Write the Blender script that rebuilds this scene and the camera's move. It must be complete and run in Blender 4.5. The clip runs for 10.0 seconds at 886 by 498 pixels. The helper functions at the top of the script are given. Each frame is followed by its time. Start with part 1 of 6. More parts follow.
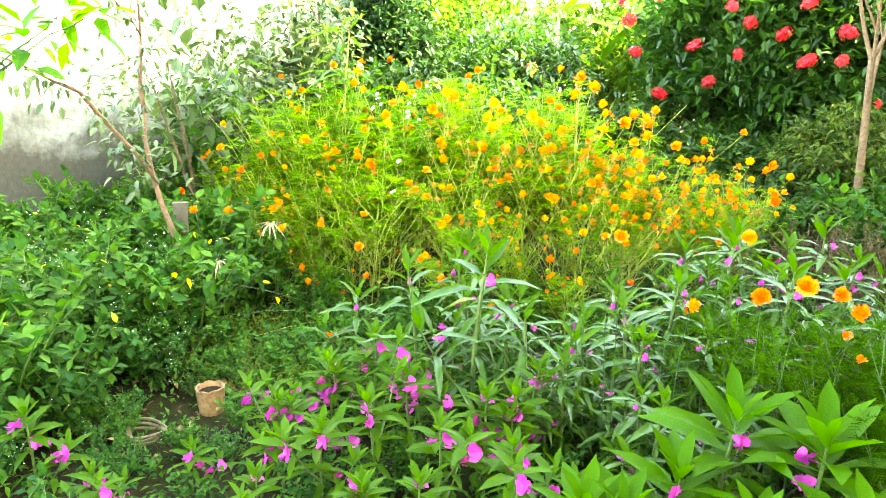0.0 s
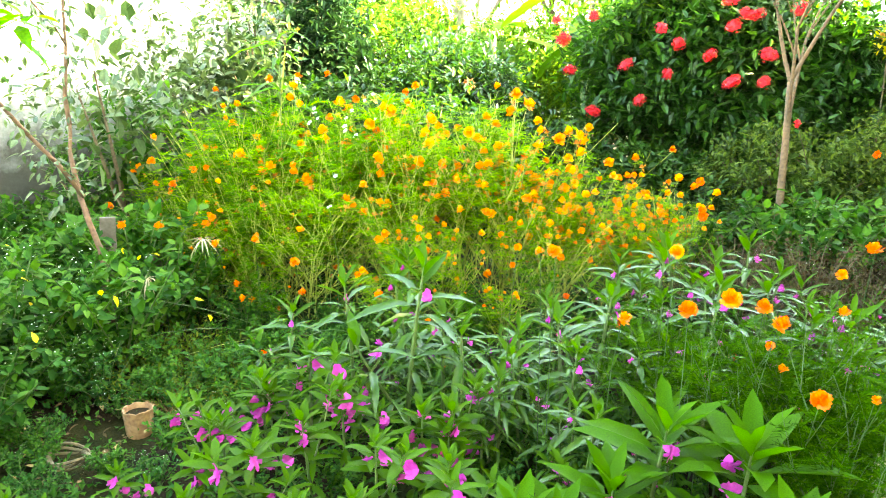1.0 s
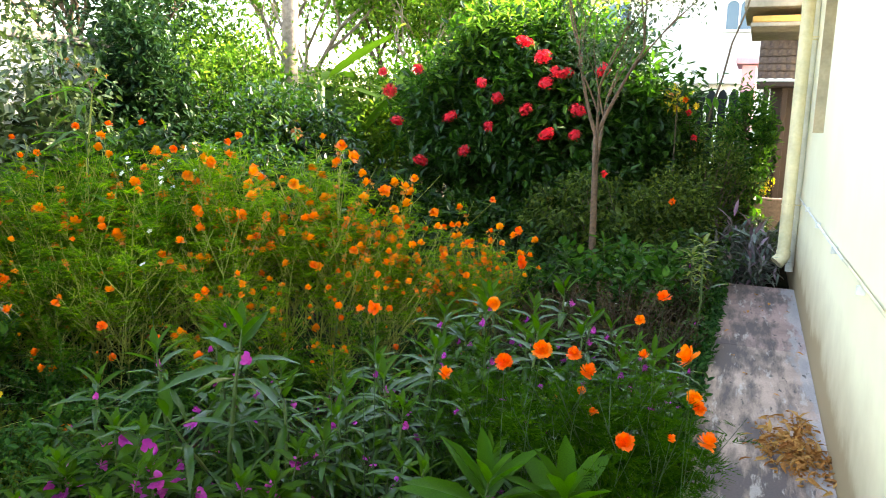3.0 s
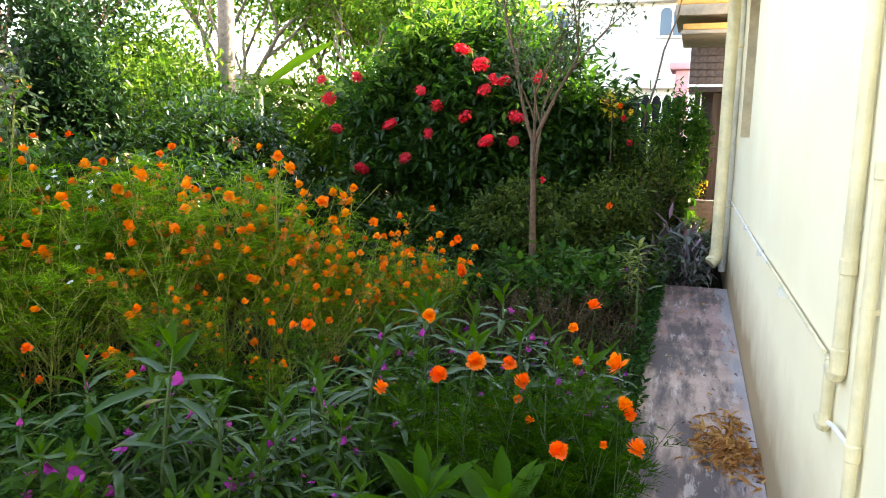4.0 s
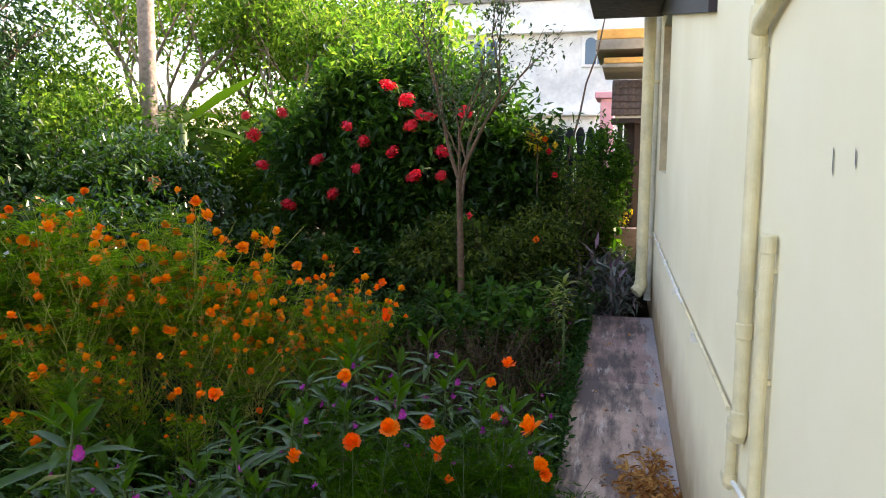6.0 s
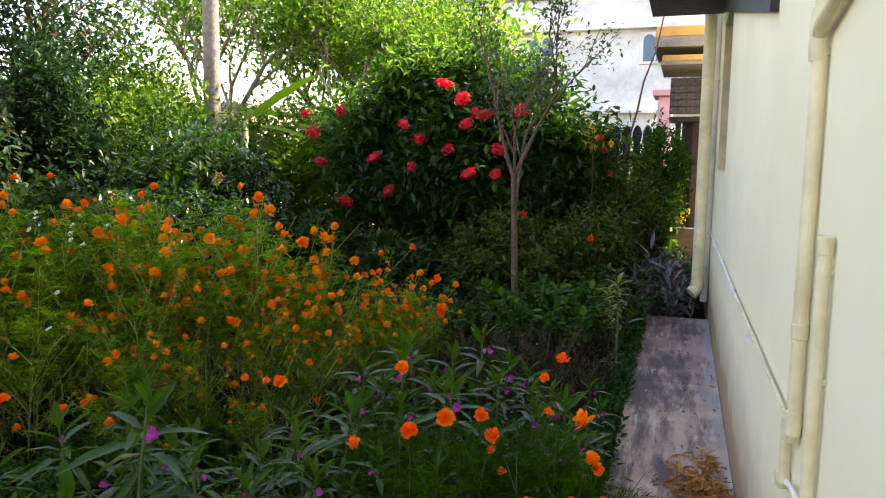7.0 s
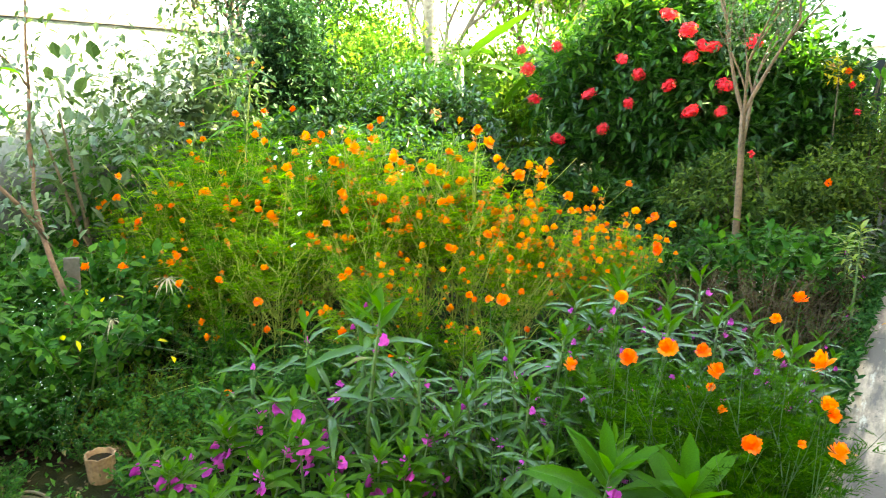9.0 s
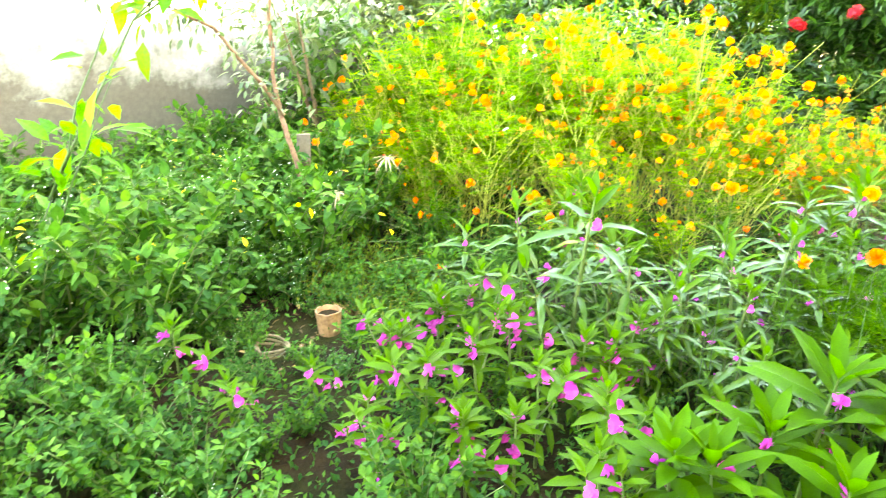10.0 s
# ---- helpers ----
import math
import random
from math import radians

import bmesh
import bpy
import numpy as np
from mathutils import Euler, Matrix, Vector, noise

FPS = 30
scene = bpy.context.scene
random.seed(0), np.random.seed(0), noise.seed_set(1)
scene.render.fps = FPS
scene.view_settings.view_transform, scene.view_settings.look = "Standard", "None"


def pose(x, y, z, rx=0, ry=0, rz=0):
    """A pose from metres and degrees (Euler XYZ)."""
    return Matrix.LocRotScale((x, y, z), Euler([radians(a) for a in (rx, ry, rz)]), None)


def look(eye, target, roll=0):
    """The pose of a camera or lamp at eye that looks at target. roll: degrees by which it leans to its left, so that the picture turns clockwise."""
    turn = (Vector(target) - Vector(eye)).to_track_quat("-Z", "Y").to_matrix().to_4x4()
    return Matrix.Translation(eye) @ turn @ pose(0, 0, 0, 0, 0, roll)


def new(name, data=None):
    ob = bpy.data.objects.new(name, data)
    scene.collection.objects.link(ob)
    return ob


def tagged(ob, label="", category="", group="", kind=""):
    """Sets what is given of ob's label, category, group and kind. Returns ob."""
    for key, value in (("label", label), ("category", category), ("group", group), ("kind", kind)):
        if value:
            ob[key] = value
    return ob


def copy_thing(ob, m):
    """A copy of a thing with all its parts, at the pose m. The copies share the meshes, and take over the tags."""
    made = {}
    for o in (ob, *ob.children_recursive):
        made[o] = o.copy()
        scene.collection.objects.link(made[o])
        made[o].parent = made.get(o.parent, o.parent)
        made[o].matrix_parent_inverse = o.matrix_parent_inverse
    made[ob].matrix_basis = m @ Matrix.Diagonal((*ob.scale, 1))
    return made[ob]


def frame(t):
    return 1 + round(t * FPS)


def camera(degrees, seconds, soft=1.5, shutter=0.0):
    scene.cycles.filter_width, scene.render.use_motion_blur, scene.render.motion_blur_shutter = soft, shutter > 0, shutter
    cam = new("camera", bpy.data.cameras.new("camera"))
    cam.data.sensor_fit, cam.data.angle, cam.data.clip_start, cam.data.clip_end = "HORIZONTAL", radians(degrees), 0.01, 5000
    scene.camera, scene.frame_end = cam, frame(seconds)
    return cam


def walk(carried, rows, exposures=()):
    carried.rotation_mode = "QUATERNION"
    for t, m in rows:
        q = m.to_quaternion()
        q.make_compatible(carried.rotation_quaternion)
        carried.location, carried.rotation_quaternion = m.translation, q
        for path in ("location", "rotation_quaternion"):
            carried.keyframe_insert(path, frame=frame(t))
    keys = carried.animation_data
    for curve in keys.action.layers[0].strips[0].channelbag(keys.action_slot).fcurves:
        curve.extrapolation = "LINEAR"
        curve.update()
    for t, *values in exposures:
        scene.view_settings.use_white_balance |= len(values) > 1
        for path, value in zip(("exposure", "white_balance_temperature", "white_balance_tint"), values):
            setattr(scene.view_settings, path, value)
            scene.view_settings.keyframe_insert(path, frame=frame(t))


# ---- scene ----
cam = camera(62.5, 10.0, soft=1.0, shutter=0.15)
PATH = [
    (0, (0.482, -2.122, 1.555), (-0.78, -0.655, 1.051), -0.4),
    (0.5, (0.486, -2.115, 1.555), (-0.728, -0.603, 1.066), -0.1),
    (1, (0.493, -2.106, 1.556), (-0.647, -0.53, 1.091), 0.5),
    (1.5, (0.503, -2.105, 1.566), (-0.557, -0.468, 1.125), 1.0),
    (2, (0.509, -2.08, 1.574), (-0.465, -0.381, 1.172), 1.4),
    (2.5, (0.519, -2.067, 1.587), (-0.355, -0.305, 1.224), 1.5),
    (3, (0.538, -2.046, 1.603), (-0.233, -0.232, 1.264), 1.4),
    (4.5, (0.606, -1.995, 1.645), (0.021, -0.109, 1.332), 0.6),
    (5, (0.624, -1.951, 1.661), (0.094, -0.045, 1.371), 0.4),
    (5.5, (0.637, -1.943, 1.716), (0.155, -0.02, 1.45), 0.1),
    (5.7, (0.647, -1.943, 1.738), (0.176, -0.016, 1.479), 0.1),
    (6.8, (0.669, -2.008, 1.774), (0.099, -0.109, 1.515), 0.3),
    (7, (0.661, -2.026, 1.766), (0.047, -0.141, 1.502), 0.4),
    (7.5, (0.642, -2.055, 1.758), (-0.08, -0.21, 1.483), 0.5),
    (8, (0.641, -2.078, 1.761), (-0.196, -0.286, 1.467), 0.4),
    (8.5, (0.632, -2.078, 1.73), (-0.33, -0.355, 1.403), 0.3),
    (9, (0.608, -2.108, 1.703), (-0.485, -0.487, 1.284), 0.2),
    (9.5, (0.589, -2.132, 1.682), (-0.646, -0.658, 1.134), -0.1),
    (10, (0.56, -2.176, 1.639), (-0.877, -0.967, 0.951), -0.8),
]
walk(cam, [(t, look(e, g, r)) for t, e, g, r in PATH],
     [(0, 5.64, 10800, -5), (0.5, 5.57, 10600, -7), (1.0, 5.35, 10300, -7), (1.5, 5.06, 9700, -6), (2.0, 4.24, 9000, -1), (2.5, 3.8, 8400, 4), (3.0, 3.5, 8150, 9), (4.5, 3.18, 8000, 17),
      (5.0, 3.02, 7950, 17), (5.5, 2.5, 7900, 21), (7.0, 2.46, 7900, 21), (8.0, 2.68, 8000, 16), (8.5, 2.92, 8300, 8), (9.0, 4.5, 9200, -7), (9.5, 5.10, 10300, -4), (10.0, 6.10, 10900, 1)])

# ---- light ----
SUN_EL, SUN_AZ = radians(33), radians(48)      # azimuth from +y towards +x
world = bpy.data.worlds.new("sky")
scene.world = world
world.use_nodes = True
wn = world.node_tree
sky = wn.nodes.new("ShaderNodeTexSky")
sky.sky_type, sky.sun_disc = "NISHITA", False
sky.sun_elevation, sky.sun_rotation = SUN_EL, SUN_AZ
wn.links.new(sky.outputs[0], wn.nodes["Background"].inputs[0])
wn.nodes["Background"].inputs[1].default_value = 0.15
sun = new("sun", bpy.data.lights.new("sun", "SUN"))
sun.data.energy, sun.data.angle, sun.data.color = 3.6, radians(0.6), (1.0, 0.93, 0.8)
sd = Vector((math.sin(SUN_AZ) * math.cos(SUN_EL), math.cos(SUN_AZ) * math.cos(SUN_EL), math.sin(SUN_EL)))
sun.matrix_world = look(sd * 40, (0, 0, 0))

SOIL = -0.18


# ---- materials ----
def mat(name):
    m = bpy.data.materials.new(name)
    m.use_nodes = True
    nt = m.node_tree
    return m, nt, nt.nodes["Principled BSDF"], nt.nodes["Material Output"]


def noise_tex(nt, scale, detail=4.0, rough=0.55, coord="Object", stretch=(1, 1, 1)):
    n = nt.nodes.new("ShaderNodeTexNoise")
    n.inputs["Scale"].default_value, n.inputs["Detail"].default_value, n.inputs["Roughness"].default_value = scale, detail, rough
    c = nt.nodes.new("ShaderNodeTexCoord")
    mp = nt.nodes.new("ShaderNodeMapping")
    mp.inputs["Scale"].default_value = stretch
    nt.links.new(c.outputs[coord], mp.inputs[0])
    nt.links.new(mp.outputs[0], n.inputs["Vector"])
    return n


def ramp(nt, fac, stops):
    r = nt.nodes.new("ShaderNodeValToRGB")
    els = r.color_ramp.elements
    while len(els) < len(stops):
        els.new(0.5)
    for e, (p, c) in zip(els, stops):
        e.position, e.color = p, (*c, 1)
    nt.links.new(fac, r.inputs[0])
    return r


def mixc(nt, fac, a, b, mode="MIX"):
    m = nt.nodes.new("ShaderNodeMix")
    m.data_type, m.blend_type = "RGBA", mode
    for src, sock in ((fac, m.inputs[0]), (a, m.inputs[6]), (b, m.inputs[7])):
        if isinstance(src, (int, float)):
            sock.default_value = src
        elif isinstance(src, tuple):
            sock.default_value = (*src, 1)
        else:
            nt.links.new(src, sock)
    return m.outputs[2]


def bump(nt, bsdf, height, strength=0.3, dist=0.01):
    b = nt.nodes.new("ShaderNodeBump")
    b.inputs["Strength"].default_value, b.inputs["Distance"].default_value = strength, dist
    nt.links.new(height, b.inputs["Height"])
    nt.links.new(b.outputs[0], bsdf.inputs["Normal"])


def leaf_mat(name, c1, c2, c3, rough=0.45, trans=0.35, tint=1.6, gloss=0.16):
    """Foliage: each leaf takes its own shade between three, with fine mottling, and lets light through."""
    m, nt, p, out = mat(name)
    g = nt.nodes.new("ShaderNodeNewGeometry")
    col = ramp(nt, g.outputs["Random Per Island"], [(0.0, c1), (0.55, c2), (1.0, c3)]).outputs[0]
    n = noise_tex(nt, 60, 3)
    mott = ramp(nt, n.outputs[0], [(0.3, (0.75, 0.75, 0.75)), (0.7, (1.15, 1.15, 1.1))]).outputs[0]
    col = mixc(nt, 1.0, col, mott, "MULTIPLY")
    o = nt.nodes.new("ShaderNodeObjectInfo")
    ob = ramp(nt, o.outputs["Random"], [(0.0, (0.8, 0.85, 0.8)), (1.0, (1.2, 1.15, 1.0))]).outputs[0]
    col = mixc(nt, 1.0, col, ob, "MULTIPLY")
    nt.links.new(col, p.inputs["Base Color"])
    p.inputs["Roughness"].default_value = rough
    p.inputs["Specular IOR Level"].default_value = gloss
    bump(nt, p, n.outputs[0], 0.2, 0.003)
    t = nt.nodes.new("ShaderNodeBsdfTranslucent")
    nt.links.new(mixc(nt, 1.0, col, (tint, tint * 1.1, tint * 0.5), "MULTIPLY"), t.inputs[0])
    mx = nt.nodes.new("ShaderNodeMixShader")
    mx.inputs[0].default_value = trans
    nt.links.new(p.outputs[0], mx.inputs[1])
    nt.links.new(t.outputs[0], mx.inputs[2])
    nt.links.new(mx.outputs[0], out.inputs[0])
    return m


def plain(name, c1, c2, scale=20, rough=0.7, bumps=0.3, dist=0.005, metal=0.0):
    m, nt, p, out = mat(name)
    n = noise_tex(nt, scale, 6)
    big = noise_tex(nt, scale * 0.13, 4)
    a = ramp(nt, n.outputs[0], [(0.3, c1), (0.7, c2)]).outputs[0]
    b = ramp(nt, big.outputs[0], [(0.35, (0.8, 0.8, 0.8)), (0.65, (1.12, 1.1, 1.08))]).outputs[0]
    nt.links.new(mixc(nt, 1.0, a, b, "MULTIPLY"), p.inputs["Base Color"])
    p.inputs["Roughness"].default_value, p.inputs["Metallic"].default_value = rough, metal
    bump(nt, p, n.outputs[0], bumps, dist)
    return m


def petal_mat(name, c1, c2, trans=0.35):
    m, nt, p, out = mat(name)
    o = nt.nodes.new("ShaderNodeObjectInfo")
    g = nt.nodes.new("ShaderNodeNewGeometry")
    add = nt.nodes.new("ShaderNodeMath")
    add.operation = "MULTIPLY_ADD"
    nt.links.new(g.outputs["Random Per Island"], add.inputs[0])
    add.inputs[1].default_value = 0.4
    nt.links.new(o.outputs["Random"], add.inputs[2])
    col = ramp(nt, add.outputs[0], [(0.1, c1), (1.2, c2)]).outputs[0]
    n = noise_tex(nt, 150, 2)
    mott = ramp(nt, n.outputs[0], [(0.3, (0.85, 0.82, 0.8)), (0.7, (1.1, 1.1, 1.1))]).outputs[0]
    col = mixc(nt, 1.0, col, mott, "MULTIPLY")
    nt.links.new(col, p.inputs["Base Color"])
    p.inputs["Roughness"].default_value = 0.55
    t = nt.nodes.new("ShaderNodeBsdfTranslucent")
    nt.links.new(col, t.inputs[0])
    mx = nt.nodes.new("ShaderNodeMixShader")
    mx.inputs[0].default_value = trans
    nt.links.new(p.outputs[0], mx.inputs[1])
    nt.links.new(t.outputs[0], mx.inputs[2])
    nt.links.new(mx.outputs[0], out.inputs[0])
    return m


M_BALSAM = leaf_mat("balsam leaf", (0.014, 0.05, 0.002), (0.034, 0.09, 0.003), (0.078, 0.15, 0.006), 0.36, 0.38, 1.7, 0.09)
M_BALSAMDARK = leaf_mat("narrow balsam leaf", (0.012, 0.042, 0.003), (0.027, 0.074, 0.005), (0.06, 0.125, 0.01), 0.2, 0.3, 1.6, 0.27)
M_BALSAMBIG = leaf_mat("broad balsam leaf", (0.014, 0.056, 0.002), (0.03, 0.094, 0.003), (0.062, 0.138, 0.005), 0.42, 0.38, 1.7, 0.06)
M_COSMOS = leaf_mat("cosmos leaf", (0.044, 0.112, 0.005), (0.105, 0.22, 0.009), (0.25, 0.355, 0.02), 0.7, 0.48, 1.7, 0.04)
M_COSMOSLEAFY = leaf_mat("fresh cosmos leaf", (0.024, 0.085, 0.004), (0.055, 0.148, 0.007), (0.125, 0.235, 0.013), 0.7, 0.46, 1.7, 0.04)
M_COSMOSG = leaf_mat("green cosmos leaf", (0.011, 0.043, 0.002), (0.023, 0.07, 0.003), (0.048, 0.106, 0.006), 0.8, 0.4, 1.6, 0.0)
# darker copy of the cosmos leaf: shade low at the bed's front, as colour
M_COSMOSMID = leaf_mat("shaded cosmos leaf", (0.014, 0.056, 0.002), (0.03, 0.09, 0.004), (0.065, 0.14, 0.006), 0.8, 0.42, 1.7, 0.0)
M_FRESH = leaf_mat("fresh weed leaf", (0.012, 0.055, 0.009), (0.03, 0.094, 0.013), (0.07, 0.148, 0.02), 0.5, 0.36, 1.6, 0.08)
M_GREYLEAF = leaf_mat("grey green leaf", (0.034, 0.06, 0.028), (0.065, 0.1, 0.048), (0.12, 0.16, 0.085), 0.38, 0.32, 1.3, 0.4)
M_WEED = leaf_mat("weed leaf", (0.011, 0.052, 0.012), (0.025, 0.084, 0.017), (0.058, 0.132, 0.026), 0.55, 0.32, 1.6, 0.08)
M_IXORA = leaf_mat("glossy shrub leaf", (0.007, 0.029, 0.005), (0.0135, 0.048, 0.008), (0.035, 0.09, 0.012), 0.36, 0.3, 3.2, 0.3)
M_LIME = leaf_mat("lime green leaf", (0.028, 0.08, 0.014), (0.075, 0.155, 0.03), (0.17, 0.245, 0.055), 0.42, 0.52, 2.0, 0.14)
M_LIMEBROAD = leaf_mat("broad young leaf", (0.03, 0.11, 0.008), (0.06, 0.17, 0.012), (0.13, 0.24, 0.02), 0.45, 0.5, 1.8, 0.12)
M_DARK = leaf_mat("dark tree leaf", (0.00864, 0.0324, 0.0144), (0.0158, 0.0468, 0.0202), (0.0324, 0.072, 0.0288), 0.4, 0.2)
M_SHRUB = leaf_mat("shrub leaf", (0.007, 0.028, 0.005), (0.019, 0.056, 0.009), (0.05, 0.1, 0.017), 0.36, 0.35, 1.6, 0.22)
M_OLIVE = leaf_mat("olive shrub leaf", (0.018, 0.036, 0.008), (0.052, 0.084, 0.018), (0.13, 0.16, 0.04), 0.45, 0.4, 1.8, 0.12)
M_GLINT = leaf_mat("polished shrub leaf", (0.01, 0.04, 0.007), (0.022, 0.065, 0.012), (0.055, 0.11, 0.02), 0.2, 0.32, 1.8, 0.6)
M_BANANA = leaf_mat("banana leaf", (0.0324, 0.081, 0.0108), (0.0486, 0.108, 0.0135), (0.0702, 0.14, 0.0162), 0.4, 0.5)
M_DRY = leaf_mat("dry leaf", (0.36, 0.12, 0.035), (0.54, 0.22, 0.07), (0.7, 0.37, 0.14), 0.75, 0.15, 1.0)
M_BROWNHERB = leaf_mat("brownish herb leaf", (0.028, 0.016, 0.01), (0.052, 0.032, 0.017), (0.034, 0.048, 0.012), 0.6, 0.25, 1.4, 0.04)
M_PURPLELEAF = leaf_mat("bluish purple leaf", (0.075, 0.11, 0.1), (0.15, 0.18, 0.175), (0.28, 0.14, 0.24), 0.35, 0.15, 1.0, 0.4)
M_YELLOW = leaf_mat("yellow leaf", (0.35, 0.3, 0.02), (0.5, 0.42, 0.03), (0.6, 0.35, 0.04), 0.5, 0.45, 1.2)
M_STEM = plain("green stem", (0.045, 0.08, 0.018), (0.09, 0.14, 0.035), 60, 0.5)
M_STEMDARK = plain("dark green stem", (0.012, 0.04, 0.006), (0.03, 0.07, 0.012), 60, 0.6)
M_STEMY = plain("yellow green stem", (0.19, 0.22, 0.03), (0.36, 0.36, 0.07), 60, 0.55)
M_BARK = plain("grey brown bark", (0.055, 0.035, 0.022), (0.15, 0.1, 0.065), 35, 0.9, 0.7, 0.01)
M_BARKTAN = plain("tan bark", (0.06, 0.032, 0.02), (0.17, 0.095, 0.055), 35, 0.85, 0.7, 0.01)
M_BARKRED = plain("reddish bark", (0.09, 0.042, 0.026), (0.18, 0.095, 0.06), 35, 0.85, 0.6, 0.01)
M_BARKPALE = plain("pale palm bark", (0.2, 0.15, 0.12), (0.38, 0.3, 0.25), 18, 0.9, 0.6, 0.02)
M_ORANGE = petal_mat("orange petal", (1.0, 0.12, 0.001), (1.0, 0.25, 0.001), 0.42)
# brighter copy of the orange petal: stronger light on the bed, put into the colour
M_ORANGELIT = petal_mat("brightly lit orange petal", (1.0, 0.18, 0.001), (1.0, 0.36, 0.003), 0.42)
M_SPENT = petal_mat("withered petal", (0.5, 0.13, 0.01), (0.75, 0.3, 0.05), 0.3)
M_CENTRE = plain("flower centre", (0.5, 0.22, 0.02), (0.65, 0.32, 0.03), 200, 0.8)
M_MAGENTA = petal_mat("magenta petal", (0.4, 0.013, 0.31), (0.7, 0.06, 0.5))
M_RED = petal_mat("red petal", (0.75, 0.006, 0.022), (0.88, 0.03, 0.07), 0.35)
M_WHITE = petal_mat("white petal", (0.7, 0.7, 0.7), (0.8, 0.8, 0.78))


def wall_mat():
    """Cream wall paint, dulled by faint washes and by splashed dirt just above the ground."""
    m, nt, p, out = mat("cream wall paint")
    n, big = noise_tex(nt, 55, 6), noise_tex(nt, 1.3, 5, 0.6)
    base = ramp(nt, big.outputs[0], [(0.3, (0.82, 0.73, 0.49)), (0.7, (0.88, 0.8, 0.57))]).outputs[0]
    sep = nt.nodes.new("ShaderNodeSeparateXYZ")
    c = nt.nodes.new("ShaderNodeTexCoord")
    nt.links.new(c.outputs["Object"], sep.inputs[0])
    edge = noise_tex(nt, 5, 7, 0.6, stretch=(1, 0.5, 0.6))
    h = nt.nodes.new("ShaderNodeMath")
    h.operation = "MULTIPLY_ADD"
    nt.links.new(edge.outputs[0], h.inputs[0])
    h.inputs[1].default_value = -0.4
    nt.links.new(sep.outputs["Z"], h.inputs[2])
    dirt = ramp(nt, h.outputs[0], [(0.0, (0.95, 0.95, 0.95)), (0.1, (0.6, 0.6, 0.6)), (0.5, (0, 0, 0))])
    nt.links.new(mixc(nt, dirt.outputs[0], base, (0.36, 0.24, 0.12)), p.inputs["Base Color"])
    p.inputs["Roughness"].default_value = 0.8
    bump(nt, p, n.outputs[0], 0.08, 0.003)
    return m


def concrete_mat(name, tone):
    """Worn concrete: a warm ground tone, broad dark damp stains with broken edges, flaking pale scuffs, small black specks."""
    m, nt, p, out = mat(name)
    n, cloud = noise_tex(nt, 90, 6), noise_tex(nt, 3.0, 4)
    dark, light = tuple(c * 0.75 for c in tone), tuple(c * 1.12 for c in tone)
    col = ramp(nt, cloud.outputs[0], [(0.35, dark), (0.6, light)]).outputs[0]
    broad = noise_tex(nt, 1.05, 3, 0.5, stretch=(0.8, 0.75, 1))
    stain = noise_tex(nt, 5.0, 9, 0.68, stretch=(1.5, 0.26, 1))
    both = nt.nodes.new("ShaderNodeMath")
    both.operation = "MULTIPLY_ADD"
    nt.links.new(broad.outputs[0], both.inputs[0])
    both.inputs[1].default_value = 0.9
    nt.links.new(stain.outputs[0], both.inputs[2])
    damp = ramp(nt, both.outputs[0], [(0.84, (0, 0, 0)), (0.92, (0.55, 0.55, 0.55)), (1.02, (0.96, 0.96, 0.96))]).outputs[0]
    col = mixc(nt, damp, col, (0.085, 0.058, 0.055))
    scuff = noise_tex(nt, 8.5, 9, 0.72, stretch=(1.5, 0.28, 1))
    white = ramp(nt, scuff.outputs[0], [(0.57, (0, 0, 0)), (0.63, (0.62, 0.62, 0.62))]).outputs[0]
    col = mixc(nt, white, col, (0.55, 0.46, 0.41))
    pos = nt.nodes.new("ShaderNodeSeparateXYZ")
    nt.links.new(broad.inputs["Vector"].links[0].from_node.inputs[0].links[0].from_socket, pos.inputs[0])
    lime = nt.nodes.new("ShaderNodeMath")       # pale lime bloom along the foot of the wall
    lime.operation = "MULTIPLY_ADD"
    nt.links.new(stain.outputs[0], lime.inputs[0])
    lime.inputs[1].default_value = 0.75
    nt.links.new(pos.outputs["X"], lime.inputs[2])
    bloom = ramp(nt, lime.outputs[0], [(0.0, (0, 0, 0)), (0.93, (0, 0, 0)), (1.0, (0.55, 0.55, 0.55))])
    shift = nt.nodes.new("ShaderNodeMath")
    shift.operation = "SUBTRACT"
    nt.links.new(lime.outputs[0], shift.inputs[0])
    shift.inputs[1].default_value = 0.32
    nt.links.new(shift.outputs[0], bloom.inputs[0])
    col = mixc(nt, bloom.outputs[0], col, (0.5, 0.46, 0.45))
    blot = noise_tex(nt, 15, 6, 0.65, stretch=(1.3, 0.36, 1))
    spot = ramp(nt, blot.outputs[0], [(0.61, (0, 0, 0)), (0.65, (0.85, 0.85, 0.85))]).outputs[0]
    col = mixc(nt, spot, col, (0.055, 0.042, 0.04))
    g = ramp(nt, n.outputs[0], [(0.3, (0.8, 0.8, 0.8)), (0.7, (1.14, 1.14, 1.14))]).outputs[0]
    nt.links.new(mixc(nt, 1.0, col, g, "MULTIPLY"), p.inputs["Base Color"])
    p.inputs["Roughness"].default_value = 0.75
    bump(nt, p, scuff.outputs[0], 0.2, 0.006)
    return m


